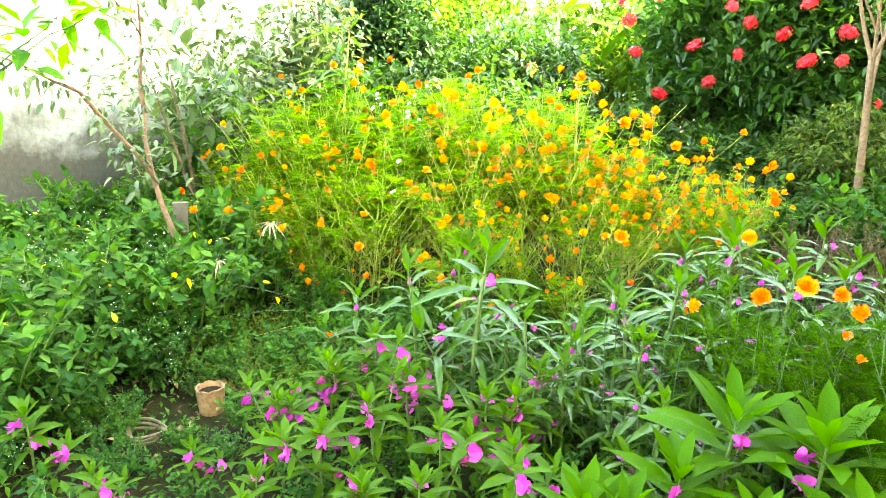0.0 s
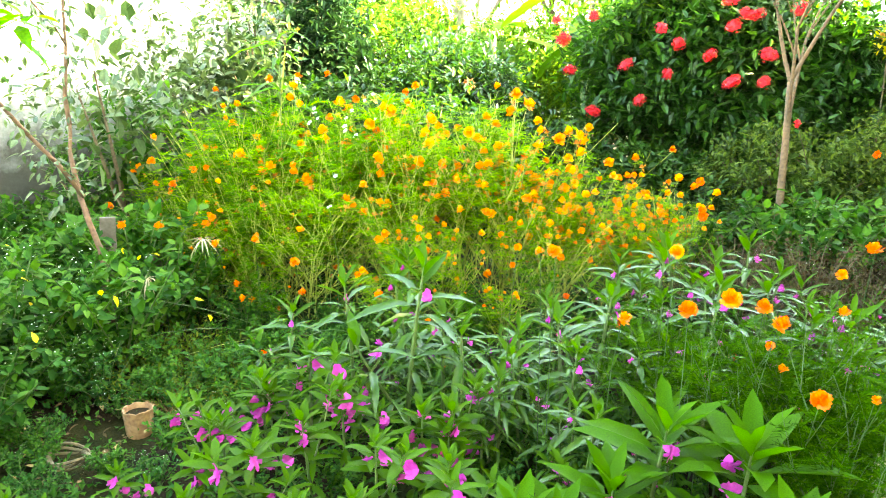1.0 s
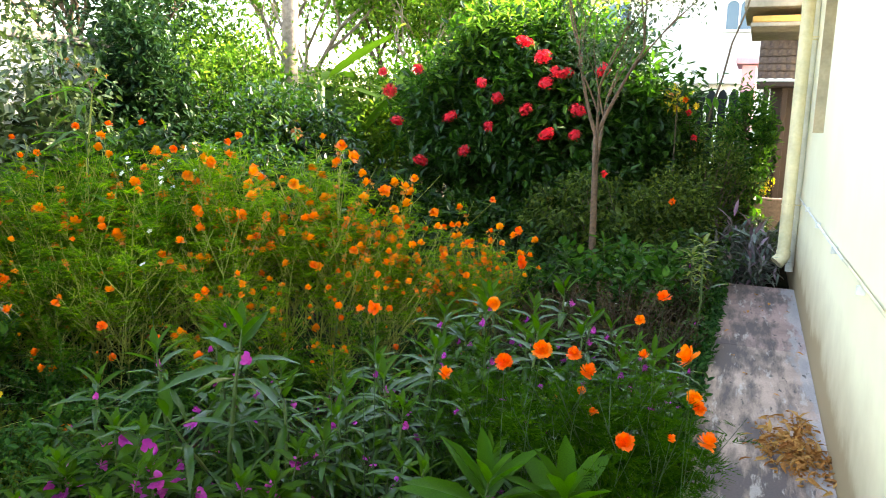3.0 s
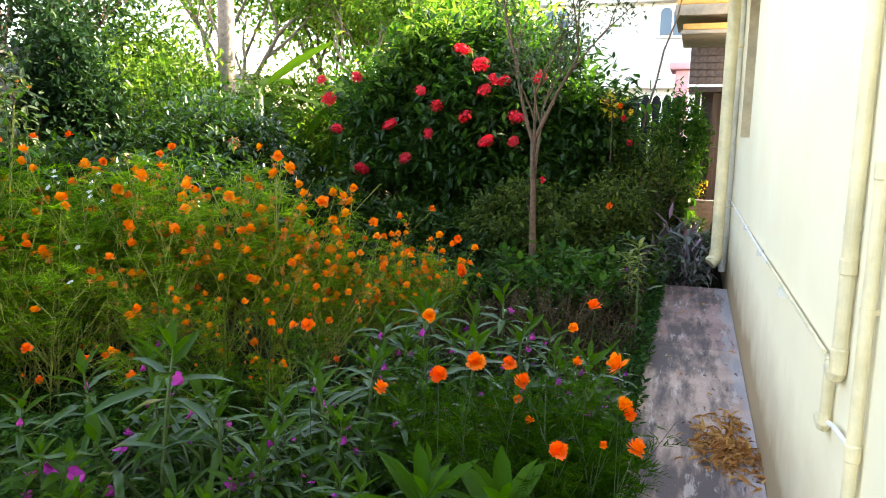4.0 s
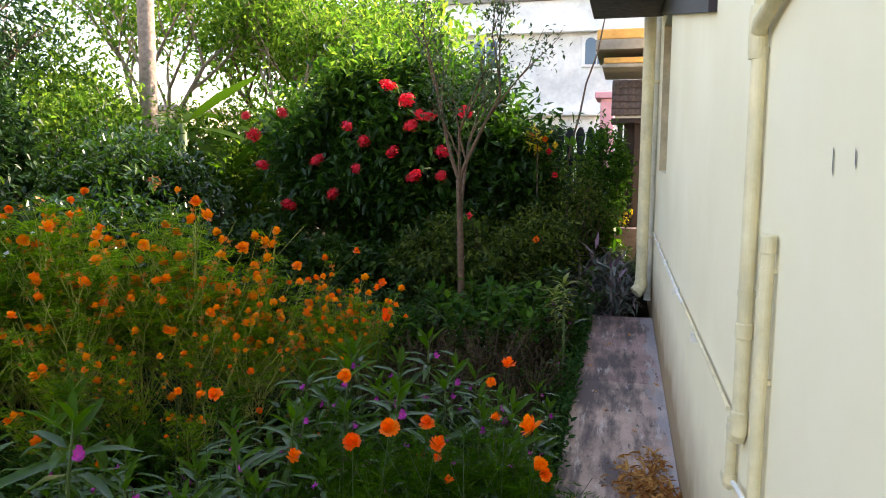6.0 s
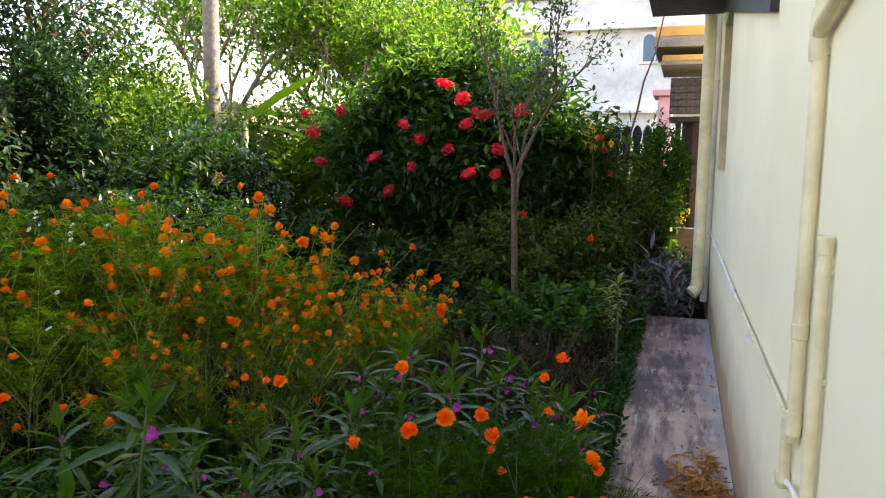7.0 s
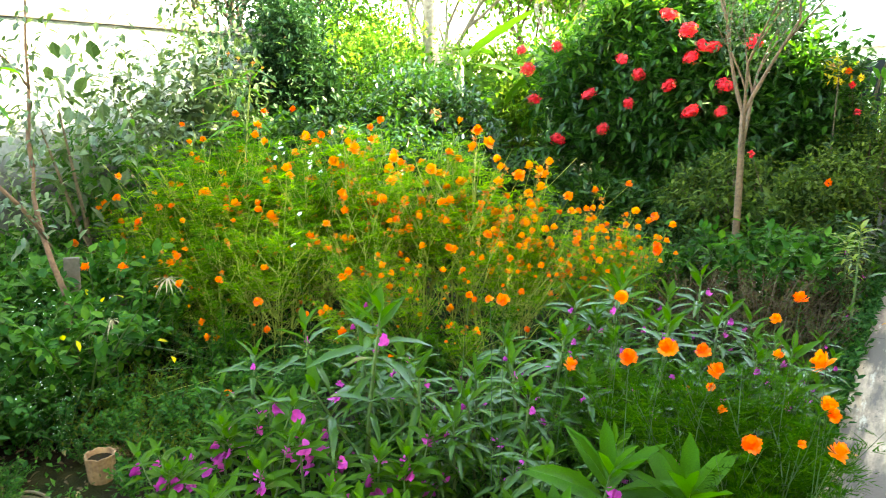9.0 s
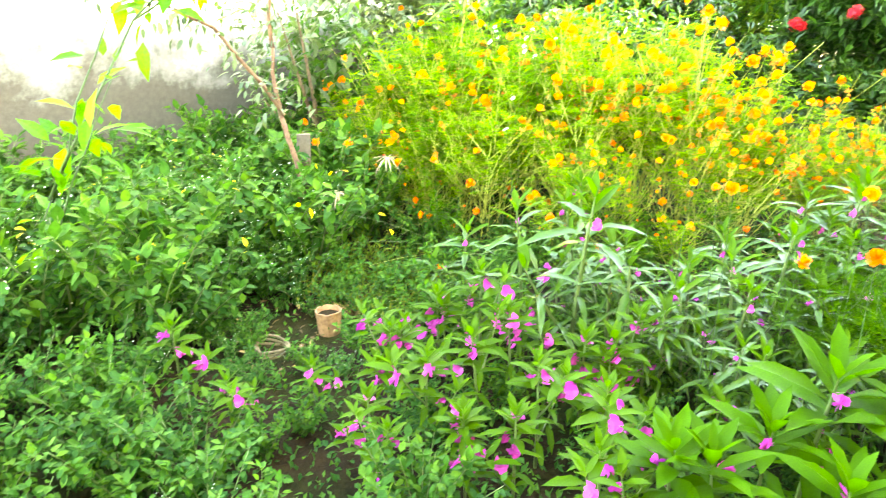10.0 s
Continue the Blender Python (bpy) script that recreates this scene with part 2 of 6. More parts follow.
def soil_mat():
    m, nt, p, out = mat("garden soil")
    n, mid, big = noise_tex(nt, 70, 6), noise_tex(nt, 9, 6, 0.65), noise_tex(nt, 0.9, 4)
    a = ramp(nt, mid.outputs[0], [(0.3, (0.004, 0.003, 0.002)), (0.7, (0.026, 0.015, 0.007))]).outputs[0]
    grass = ramp(nt, mid.outputs[0], [(0.3, (0.006, 0.012, 0.002)), (0.7, (0.022, 0.028, 0.005))]).outputs[0]
    f = ramp(nt, big.outputs[0], [(0.45, (0, 0, 0)), (0.6, (1, 1, 1))]).outputs[0]
    nt.links.new(mixc(nt, f, a, grass), p.inputs["Base Color"])
    p.inputs["Roughness"].default_value, p.inputs["Specular IOR Level"].default_value = 0.95, 0.08
    bump(nt, p, n.outputs[0], 0.8, 0.02)
    return m


M_WALL, M_SOIL = wall_mat(), soil_mat()
M_CONC = concrete_mat("stained concrete", (0.44, 0.3, 0.235))
M_CONCPINK = concrete_mat("pinkish concrete", (0.36, 0.22, 0.19))
M_PIPE = plain("cream pipe paint", (0.66, 0.56, 0.33), (0.73, 0.64, 0.41), 30, 0.45, 0.05)
M_WHITEPIPE = plain("white conduit", (0.7, 0.68, 0.62), (0.78, 0.76, 0.7), 30, 0.4, 0.05)
M_REVEAL = plain("tan reveal paint", (0.5, 0.38, 0.22), (0.58, 0.46, 0.28), 30, 0.8)
M_SLAB = plain("weathered slab", (0.11, 0.09, 0.085), (0.2, 0.17, 0.16), 14, 0.9, 0.5, 0.01)
M_OCHRE = plain("ochre paint", (0.62, 0.33, 0.1), (0.74, 0.42, 0.14), 12, 0.8)
M_GREYP = plain("grey soffit", (0.24, 0.22, 0.2), (0.32, 0.3, 0.28), 12, 0.85)
M_TILE = plain("dark roof tile", (0.06, 0.045, 0.05), (0.13, 0.1, 0.1), 25, 0.8, 0.5, 0.01)
M_MAROON = plain("maroon paint", (0.009, 0.0035, 0.005), (0.02, 0.007, 0.01), 25, 0.6)
M_WHITEWASH = plain("whitewash", (0.68, 0.68, 0.66), (0.8, 0.8, 0.78), 8, 0.85)
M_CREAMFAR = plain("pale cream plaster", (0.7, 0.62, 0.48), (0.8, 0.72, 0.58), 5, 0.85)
M_PINK = plain("pink paint", (0.6, 0.3, 0.38), (0.7, 0.38, 0.45), 5, 0.8)
M_POT = plain("terracotta", (0.17, 0.08, 0.04), (0.34, 0.18, 0.09), 40, 0.85, 0.5)
M_WOOD = plain("weathered wood", (0.07, 0.055, 0.048), (0.14, 0.11, 0.095), 30, 0.85, 0.6)
M_STRAW = plain("dry straw", (0.18, 0.13, 0.07), (0.32, 0.25, 0.14), 60, 0.8)
M_OLDSTRAW = plain("old straw", (0.07, 0.05, 0.028), (0.15, 0.11, 0.06), 60, 0.9)
M_FRAME = plain("brown window frame", (0.12, 0.07, 0.05), (0.18, 0.11, 0.08), 30, 0.5)


def glass_mat():
    m, nt, p, out = mat("window glass")
    p.inputs["Base Color"].default_value = (0.05, 0.1, 0.16, 1)
    p.inputs["Roughness"].default_value = 0.06
    p.inputs["IOR"].default_value = 1.5
    return m


M_GLASS = glass_mat()


# ---- builders ----
class Geo:
    """Gathers vertices and faces of one mesh."""

    def __init__(self):
        self.v, self.f, self.n = [], [], 0

    def add(self, v, f):
        self.v.append(np.asarray(v, float))
        for part_f in f:
            self.f.append([i + self.n for i in part_f])
        self.n += len(v)

    def scatter(self, tv, tf, basis, loc):
        """Copies of a template: basis (k,3,3) with the axes as columns, loc (k,3)."""
        k, m = len(loc), len(tv)
        out = np.einsum("kij,mj->kmi", basis, tv) + loc[:, None]
        self.v.append(out.reshape(-1, 3))
        for poly in tf:
            idx = np.array(poly)[None] + (np.arange(k) * m)[:, None] + self.n
            self.f.extend(idx.tolist())
        self.n += k * m

    def tube(self, pts, radii, sides=5, cap=True):
        pts = [Vector(p) for p in pts]
        v, f = [], []
        side = None
        for i, p in enumerate(pts):
            d = (pts[min(i + 1, len(pts) - 1)] - pts[max(i - 1, 0)]).normalized()
            if side is None:
                side = d.orthogonal().normalized()
            side = (side - d * side.dot(d)).normalized()
            up = d.cross(side)
            r = radii[i] if hasattr(radii, "__len__") else radii
            for k in range(sides):
                a = 2 * math.pi * k / sides
                v.append(p + (side * math.cos(a) + up * math.sin(a)) * r)
        for i in range(len(pts) - 1):
            for k in range(sides):
                a, b = i * sides + k, i * sides + (k + 1) % sides
                f.append((a, b, b + sides, a + sides))
        if cap:
            f.append(tuple(range(sides - 1, -1, -1)))
            f.append(tuple(range((len(pts) - 1) * sides, len(pts) * sides)))
        self.add([tuple(p) for p in v], f)

    def box(self, x0, x1, y0, y1, z0, z1):
        v = [(x, y, z) for z in (z0, z1) for y in (y0, y1) for x in (x0, x1)]
        self.add(v, [(0, 2, 3, 1), (4, 5, 7, 6), (0, 1, 5, 4), (2, 6, 7, 3), (0, 4, 6, 2), (1, 3, 7, 5)])

    def mesh(self, name, material, smooth=False):
        me = bpy.data.meshes.new(name)
        me.from_pydata(np.concatenate(self.v).tolist(), [], self.f)
        me.materials.append(material)
        if smooth:
            me.polygons.foreach_set("use_smooth", [True] * len(me.polygons))
        me.update()
        return me


def part(name, geo, material, parent=None, label="", smooth=False):
    ob = new(name, geo.mesh(name, material, smooth) if isinstance(geo, Geo) else geo)
    ob.parent = parent
    return tagged(ob, label)


def bevel(ob, width=0.006, segments=2):
    b = ob.modifiers.new("bevel", "BEVEL")
    b.width, b.segments, b.limit_method = width, segments, "ANGLE"
    return ob


def block(name, material, parent, x0, x1, y0, y1, z0, z1, width=0.006, label=""):
    g = Geo()
    g.box(x0, x1, y0, y1, z0, z1)
    return bevel(part(name, g, material, parent, label), width)


def place(x, y, z=SOIL, turn=0.0, scale=1.0, tilt=0.0):
    return Matrix.Translation((x, y, z)) @ Euler((tilt, 0, turn)).to_matrix().to_4x4() @ Matrix.Scale(scale, 4)


# leaf templates lie along +y with their face to +z
def leaf_shape(width=0.3, droop=0.15, fold=0.12, at=(0.3, 0.65)):
    a, b = at
    w = width / 2
    v = [(0, 0, 0), (-w, a, fold * w - droop * a * a), (0, a, -droop * a * a), (w, a, fold * w - droop * a * a),
         (-w * 0.8, b, fold * w - droop * b * b), (0, b, -droop * b * b), (w * 0.8, b, fold * w - droop * b * b), (0, 1, -droop)]
    f = [(0, 2, 1), (0, 3, 2), (1, 2, 5, 4), (2, 3, 6, 5), (4, 5, 7), (5, 6, 7)]
    return np.array(v), f


def mid_leaf(width=0.5, droop=0.2, fold=0.2):
    w = width / 2
    v = [(0, 0, 0), (-w, 0.34, fold * w - droop * 0.1), (-w * 0.74, 0.7, fold * w * 0.8 - droop * 0.5), (0, 1, -droop),
         (w * 0.74, 0.7, fold * w * 0.8 - droop * 0.5), (w, 0.34, fold * w - droop * 0.1)]
    return np.array(v), [(0, 3, 2, 1), (0, 5, 4, 3)]


def small_leaf(width=0.5, fold=0.1):
    v = [(0, 0, 0), (-width / 2, 0.5, fold), (0, 1, -0.05), (width / 2, 0.5, fold)]
    return np.array(v), [(0, 3, 2, 1)]


def bases(direction, size, roll=0.0, up=(0, 0, 1)):
    """Column bases for leaves that point along direction, faces up."""
    d = direction / np.linalg.norm(direction, axis=1)[:, None]
    x = np.cross(d, np.broadcast_to(np.array(up, float), d.shape))
    ln = np.linalg.norm(x, axis=1)[:, None]
    x = np.where(ln > 1e-3, x / np.maximum(ln, 1e-6), np.array([1.0, 0, 0]))
    z = np.cross(x, d)
    roll = np.broadcast_to(np.asarray(roll, float), (len(d),))[:, None]
    x, z = x * np.cos(roll) + z * np.sin(roll), z * np.cos(roll) - x * np.sin(roll)
    s = np.broadcast_to(np.asarray(size, float), (len(d),))[:, None, None]
    return np.stack([x, d, z], -1) * s


def rand_dirs(r, k, lift=0.0):
    d = r.normal(size=(k, 3))
    d /= np.linalg.norm(d, axis=1)[:, None]
    d[:, 2] += lift
    return d / np.linalg.norm(d, axis=1)[:, None]


# ---- ground, path, house ----
def ground():
    """One sheet out to the horizon, finer and uneven where the garden lies."""
    xs = np.concatenate([[-900, -200, -60, -20], np.arange(-12, 3.01, 0.22), [8, 25, 80, 300, 900]])
    ys = np.concatenate([[-900, -200, -60, -16], np.arange(-5, 12.01, 0.22), [18, 40, 120, 400, 900]])
    v, f = [], []
    for y in ys:
        for x in xs:
            near = -12 < x < 0.3 and -5 < y < 12
            z = SOIL + (noise.noise((x * 0.9, y * 0.9, 0)) * 0.05 + noise.noise((x * 4, y * 4, 3)) * 0.02 if near else 0)
            v.append((x, y, z))
    w = len(xs)
    for j in range(len(ys) - 1):
        for i in range(w - 1):
            a = j * w + i
            f.append((a, a + 1, a + 1 + w, a + w))
    g = Geo()
    g.add(v, f)
    return tagged(part("ground", g, M_SOIL, smooth=True), "dark garden soil with patches of low weeds", "ground", kind="structure")


ground()

path = new("pavement")
tagged(path, "narrow raised concrete path with dark and white stains", "path", kind="structure")
r = random.Random(4)
for y0, y1 in ((-6.0, 3.75), (3.755, 6.15)):
    g = Geo()
    n = 60 if y0 < 0 else 12
    left = [0.34 + r.uniform(-0.014, 0.014) for _ in range(n + 1)]
    v, f = [], []
    for i in range(n + 1):
        y = y0 + (y1 - y0) * i / n
        v += [(left[i], y, SOIL - 0.2), (left[i] + 0.006, y, -0.012), (left[i] + 0.02, y, 0.0), (0.996, y, 0.0), (0.996, y, SOIL - 0.2)]
    for i in range(n):
        for k in range(4):
            a = i * 5 + k
            f.append((a, a + 5, a + 6, a + 1))
    f += [(0, 1, 2, 3, 4), tuple(n * 5 + k for k in (4, 3, 2, 1, 0))]
    g.add(v, f)
    part("slab", g, M_CONC if y0 < 0 else M_CONCPINK, path)

house = new("house")
tagged(house, "cream painted house with pipes along its side wall", "house", kind="structure")
# HTOP adds an unseen upper storey, sized to throw shade onto the boundary wall
W0, W1, HTOP = 1.0, 1.24, 7.7
Y0, Y1 = -7.0, 9.0
WIN = (4.6, 6.0, 1.6, 3.05)
for name, y0, y1, z0, z1 in (("wall_west", Y0, WIN[0], SOIL - 0.2, HTOP), ("wall_west", WIN[1], Y1, SOIL - 0.2, HTOP),
                             ("wall_west", WIN[0], WIN[1], SOIL - 0.2, WIN[2]), ("wall_west", WIN[0], WIN[1], WIN[3], HTOP)):
    g = Geo()
    g.box(W0, W1, y0, y1, z0, z1)
    part(name, g, M_WALL, house)
for nm, b in (("wall_north", (W1, 9.0, Y1 - 0.24, Y1, SOIL - 0.2, HTOP)), ("wall_south", (W1, 9.0, Y0, Y0 + 0.24, SOIL - 0.2, HTOP)),
              ("wall_east", (8.76, 9.0, Y0 + 0.24, Y1 - 0.24, SOIL - 0.2, HTOP))):
    g = Geo()
    g.box(*b)
    part(nm, g, M_WALL, house)
g = Geo()
g.box(W0 - 0.03, 9.05, Y0 - 0.05, Y1 + 0.05, HTOP + 0.002, HTOP + 0.16)
part("roof", g, M_GREYP, house, "flat concrete roof slab")
# window in its opening
win = part("window_1", (lambda gg: (gg.box(W0 + 0.001, W1, WIN[1] - 0.028, WIN[1] - 0.002, WIN[2], WIN[3]), gg)[1])(Geo()), M_REVEAL, house, "tan painted reveal")
for nm, b in (("window_frame", (W0 + 0.12, W0 + 0.17, WIN[0] + 0.002, WIN[0] + 0.06, WIN[2], WIN[3])),
              ("window_frame", (W0 + 0.12, W0 + 0.17, WIN[1] - 0.09, WIN[1] - 0.03, WIN[2], WIN[3])),
              ("window_frame", (W0 + 0.12, W0 + 0.17, WIN[0] + 0.062, WIN[1] - 0.092, WIN[2] + 0.002, WIN[2] + 0.06)),
              ("window_frame", (W0 + 0.12, W0 + 0.17, WIN[0] + 0.062, WIN[1] - 0.092, WIN[3] - 0.06, WIN[3] - 0.002)),
              ("window_frame", (W0 + 0.122, W0 + 0.168, 5.26, 5.32, WIN[2] + 0.062, WIN[3] - 0.062))):
    block(nm, M_FRAME, win, *b, width=0.004)
for y0, y1 in ((WIN[0] + 0.062, 5.258), (5.322, WIN[1] - 0.092)):
    g = Geo()
    g.box(W0 + 0.141, W0 + 0.147, y0, y1, WIN[2] + 0.062, WIN[3] - 0.062)
    part("pane", g, M_GLASS, win)
block("sunshade", M_SLAB, house, 0.28, W0 - 0.002, 4.3, 6.28, 3.2, 3.3, 0.01, "dark weathered concrete sunshade slab")


def pipe_run(thing_name, label, x, y, z0, z1, radius, material, collars=(), brackets=(), shoe=False, elbow=0.0):
    root = new(thing_name)
    root.location = (x, y, z0)
    g = Geo()
    pts = [(0, 0, 0), (0, 0, (z1 - z0) * 0.5), (0, 0, z1 - z0)]
    g.tube(pts, radius, 18)
    part("pipe", g, material, root)
    for z in collars:
        g = Geo()
        g.tube([(0, 0, z - z0 - 0.022), (0, 0, z - z0 - 0.018), (0, 0, z - z0 + 0.018), (0, 0, z - z0 + 0.022)],
               [radius * 1.04, radius * 1.18, radius * 1.18, radius * 1.04], 18)
        part("collar", g, material, root)
    for z in brackets:
        g = Geo()
        g.tube([(0, 0, z - z0 - 0.007), (0, 0, z - z0 + 0.007)], radius * 1.1, 18)
        g.box(0, W0 - x + 0.005, -0.007, 0.007, z - z0 - 0.006, z - z0 + 0.006)
        part("bracket", g, M_PIPE, root)
    if shoe:
        g = Geo()
        g.tube([(0, 0, 0.02), (0, 0, -0.03), (-0.02, -0.01, -0.07), (-0.06, -0.03, -0.11)], [radius * 1.12, radius * 1.14, radius * 1.14, radius * 1.14], 16)
        part("shoe", g, material, root)
    if elbow:
        g = Geo()
        g.tube([(0, 0, 0.015), (0, 0, -0.01), (0, 0.012, -0.024), (0, 0.03, -0.03), (0, 0.1, -0.03)], [radius * 1.15] * 4 + [radius * 0.9], 16)
        part("elbow", g, material, root)
    return tagged(root, label, "pipe", "pipes on the house wall")


R = 0.0192
# upper drain pipe with its coupling and stub, a thinner tail below it, and the capped waste pipe beside them
pipe_run("drain_pipe", "cream plastic drain pipe with couplings on the wall", 0.977, 0.07, 1.03, 4.9, R, M_PIPE, (1.06, 1.3), (1.4, 2.02), elbow=1.0)
pipe_run("drain_pipe", "short cream waste pipe joining the drain", 0.98, 0.19, 0.84, 1.02, 0.0155, M_PIPE, (), (), elbow=1.0)
pipe_run("drain_pipe", "cream plastic waste pipe capped at chest height", 0.978, -0.185, 0.0, 1.58, 0.0158, M_PIPE, (1.56, 0.9), (1.5, 1.24, 0.6))
pipe_run("rain_pipe", "thick cream rain pipe with a spout above the path", 0.872, 6.4, 0.34, 5.35, 0.064, M_PIPE, (), (0.85, 2.55), shoe=True)
pipe_run("rain_pipe", "white rain pipe close to the wall", 0.955, 6.66, 0.1, 5.3, 0.042, M_WHITEPIPE, (), (2.55,))
conduit = new("water_pipe")
g = Geo()
g.tube([(W0 - 0.02, 2.1, 0.97), (W0 - 0.02, 2.9, 0.955), (W0 - 0.02, 8.1, 0.9)], 0.0075, 10)
part("pipe", g, M_WHITEPIPE, conduit)
g = Geo()
g.tube([(W0 - 0.016, 0.32, 1.002), (W0 - 0.018, 2.1, 0.97)], 0.0066, 10)
part("painted_pipe", g, M_PIPE, conduit, "stretch painted over in the wall's cream")
for y in (1.4, 2.6, 3.9, 5.2):
    g = Geo()
    g.box(W0 - 0.034, W0 + 0.003, y - 0.01, y + 0.01, 0.955 - 0.02 + (1.4 - y) * 0.008, 0.955 + 0.02 + (1.4 - y) * 0.008)
    part("clip", g, M_WHITEPIPE, conduit)
g = Geo()
g.tube([(W0 - 0.02, 0.13, 0.852), (W0 - 0.02, 0.06, 0.868), (W0 - 0.02, -0.17, 0.9)], 0.007, 10)
part("tail", g, M_WHITEPIPE, conduit)
tagged(conduit, "thin white water pipe sloping along the wall", "pipe", "pipes on the house wall")

# sloping edge board under the stair, from the sunshade down along the wall
board = Geo()
board.add([(x, y, z) for x in (W0 - 0.035, W0 + 0.002) for y, z in ((1.28, 2.335), (6.2, 3.2), (6.2, 3.5), (1.28, 2.62))],
          [(0, 1, 2, 3), (7, 6, 5, 4), (0, 4, 5, 1), (1, 5, 6, 2), (2, 6, 7, 3), (3, 7, 4, 0)])
part("stair_board", board, M_MAROON, house, "dark maroon sloping edge board")
# branch of the drain pipe that climbs along the wall
branch = new("drain_pipe")
g = Geo()
g.tube([(0.972, 0.075, 2.06), (0.972, 0.03, 2.085), (0.974, -0.05, 2.1), (0.976, -0.6, 2.2), (0.976, -2.6, 2.6)], [R * 1.05, R * 1.08, R * 1.05, R * 1.05, R * 1.05], 16)
part("pipe", g, M_PIPE, branch)
g = Geo()
g.tube([(0.972, 0.07, 2.0), (0.972, 0.07, 2.02), (0.972, 0.07, 2.1), (0.972, 0.07, 2.13)], [R * 1.06, R * 1.2, R * 1.2, R * 1.06], 18)
part("joint", g, M_PIPE, branch)
tagged(branch, "cream branch pipe joining the drain pipe at a tee", "pipe", "pipes on the house wall")

# two short dark scrapes in the paint
for y, z, h in ((-0.59, 1.75, 0.05), (-0.715, 1.755, 0.035)):
    g = Geo()
    g.add([(W0 - 0.002, y - 0.004, z - h / 2), (W0 - 0.002, y + 0.003, z - h / 2 + 0.01), (W0 - 0.002, y + 0.004, z + h / 2), (W0 - 0.002, y - 0.002, z + h / 2 - 0.008)], [(0, 1, 2, 3)])
    part("scrape", g, M_SLAB, house)

# far end: stacked ochre slabs, tiled awning on posts, doorstep
porch = new("porch")
tagged(porch, "ochre and grey porch slabs over a maroon doorway", "porch", kind="structure")
for z0, z1, x0, y0 in ((3.07, 3.16, 0.27, 9.6), (3.32, 3.56, 0.17, 9.5)):
    block("soffit", M_GREYP, porch, x0, 2.6, y0, 11.5, z0, z0 + (z1 - z0) * 0.62, 0.01)
    block("fascia", M_OCHRE, porch, x0 + 0.02, 2.6, y0 + 0.012, 11.4, z0 + (z1 - z0) * 0.62 + 0.002, z1 + 0.06, 0.02, "ochre painted fascia")
for i, (x0, x1) in enumerate(((0.52, 0.6), (0.78, 0.86), (1.3, 1.38))):
    block("post", M_MAROON, porch, x0, x1, 10.3, 10.38, SOIL, 2.3, 0.006)
block("door", M_MAROON, porch, 0.62, 1.28, 10.5, 10.55, SOIL + 0.1, 2.28, 0.008, "maroon wooden door")
block("step", M_TILE, porch, 0.05, 1.6, 9.68, 9.9, SOIL - 0.1, 0.63, 0.012, "low grey ledge before the door")
awning = new("awning")
tagged(awning, "dark clay tiled awning over the doorway", "awning", kind="structure")
g = Geo()
g.box(0.42, 1.9, 9.98, 10.9, 2.26, 2.33)
part("board", g, M_MAROON, awning)
tile = Geo()
ny = 6
tv = [(x, y, 0.016 * math.sin(math.pi * i / ny) + dz) for y, dz in ((0, 0.035), (0.15, 0.0)) for i, x in enumerate(np.linspace(0, 0.126, ny + 1)) for dz in (dz,)]
tile.add(tv + [(x, y, z - 0.03) for x, y, z in tv], [(i, i + 1, i + ny + 2, i + ny + 1) for i in range(ny)] + [(i + 2 * ny + 2, i + 3 * ny + 3, i + 3 * ny + 4, i + 2 * ny + 3) for i in range(ny)] + [(i, i + 2 * ny + 2, i + 2 * ny + 3, i + 1) for i in range(ny)])
tile_mesh = tile.mesh("roof_tile", M_TILE, True)
for row in range(5):
    for col in range(12):
        t = new("roof_tile", tile_mesh)
        t.parent = awning
        t.matrix_basis = Matrix.Translation((0.42 + col * 0.122, 9.94 + row * 0.04, 2.36 + row * 0.108)) @ Euler((radians(66), 0, radians(r.uniform(-1, 1)))).to_matrix().to_4x4()


# ---- far buildings and the boundary wall ----
def far_building(x0, x1, y0, y1, z1, material, label, windows, ledges=(), roof=None):
    b = new("building")
    block("wall", material, b, x0, x1, y0, y1, SOIL - 0.3, z1, 0.03)
    block("roof", roof or M_GREYP, b, x0 - 0.15, x1 + 0.15, y0 - 0.15, y1 + 0.15, z1 + 0.002, z1 + 0.18, 0.03)
    for z, d in ledges:
        block("ledge", material, b, x0 - d, x1 + d, y0 - d, y0 - 0.002, z, z + 0.14, 0.02)
    for wx, wz, ww, wh in windows:
        f = block("window", M_WHITEWASH, b, wx - ww / 2 - 0.1, wx + ww / 2 + 0.1, y0 - 0.09, y0 - 0.003, wz - 0.1, wz + wh + 0.1, 0.02, "white framed window")
        for k in (0, 1):
            a = wx - ww / 2 + k * ww / 2 + 0.02
            gg = Geo()
            c, rr = a + ww / 4 - 0.02, ww / 4 - 0.03
            prof = [(c - rr, wz), (c + rr, wz)] + [(c + rr * math.cos(q), wz + wh - rr + rr * math.sin(q)) for q in np.linspace(0, math.pi, 9)]
            v = [(px, y0 - 0.1, pz) for px, pz in prof] + [(px, y0 - 0.075, pz) for px, pz in prof]
            n = len(prof)
            gg.add(v, [tuple(range(n)), tuple(range(2 * n - 1, n - 1, -1))] + [(i, i + n, (i + 1) % n + n, (i + 1) % n) for i in range(n)])
            part("pane", gg, M_GLASS, f)
    return tagged(b, label, "building")


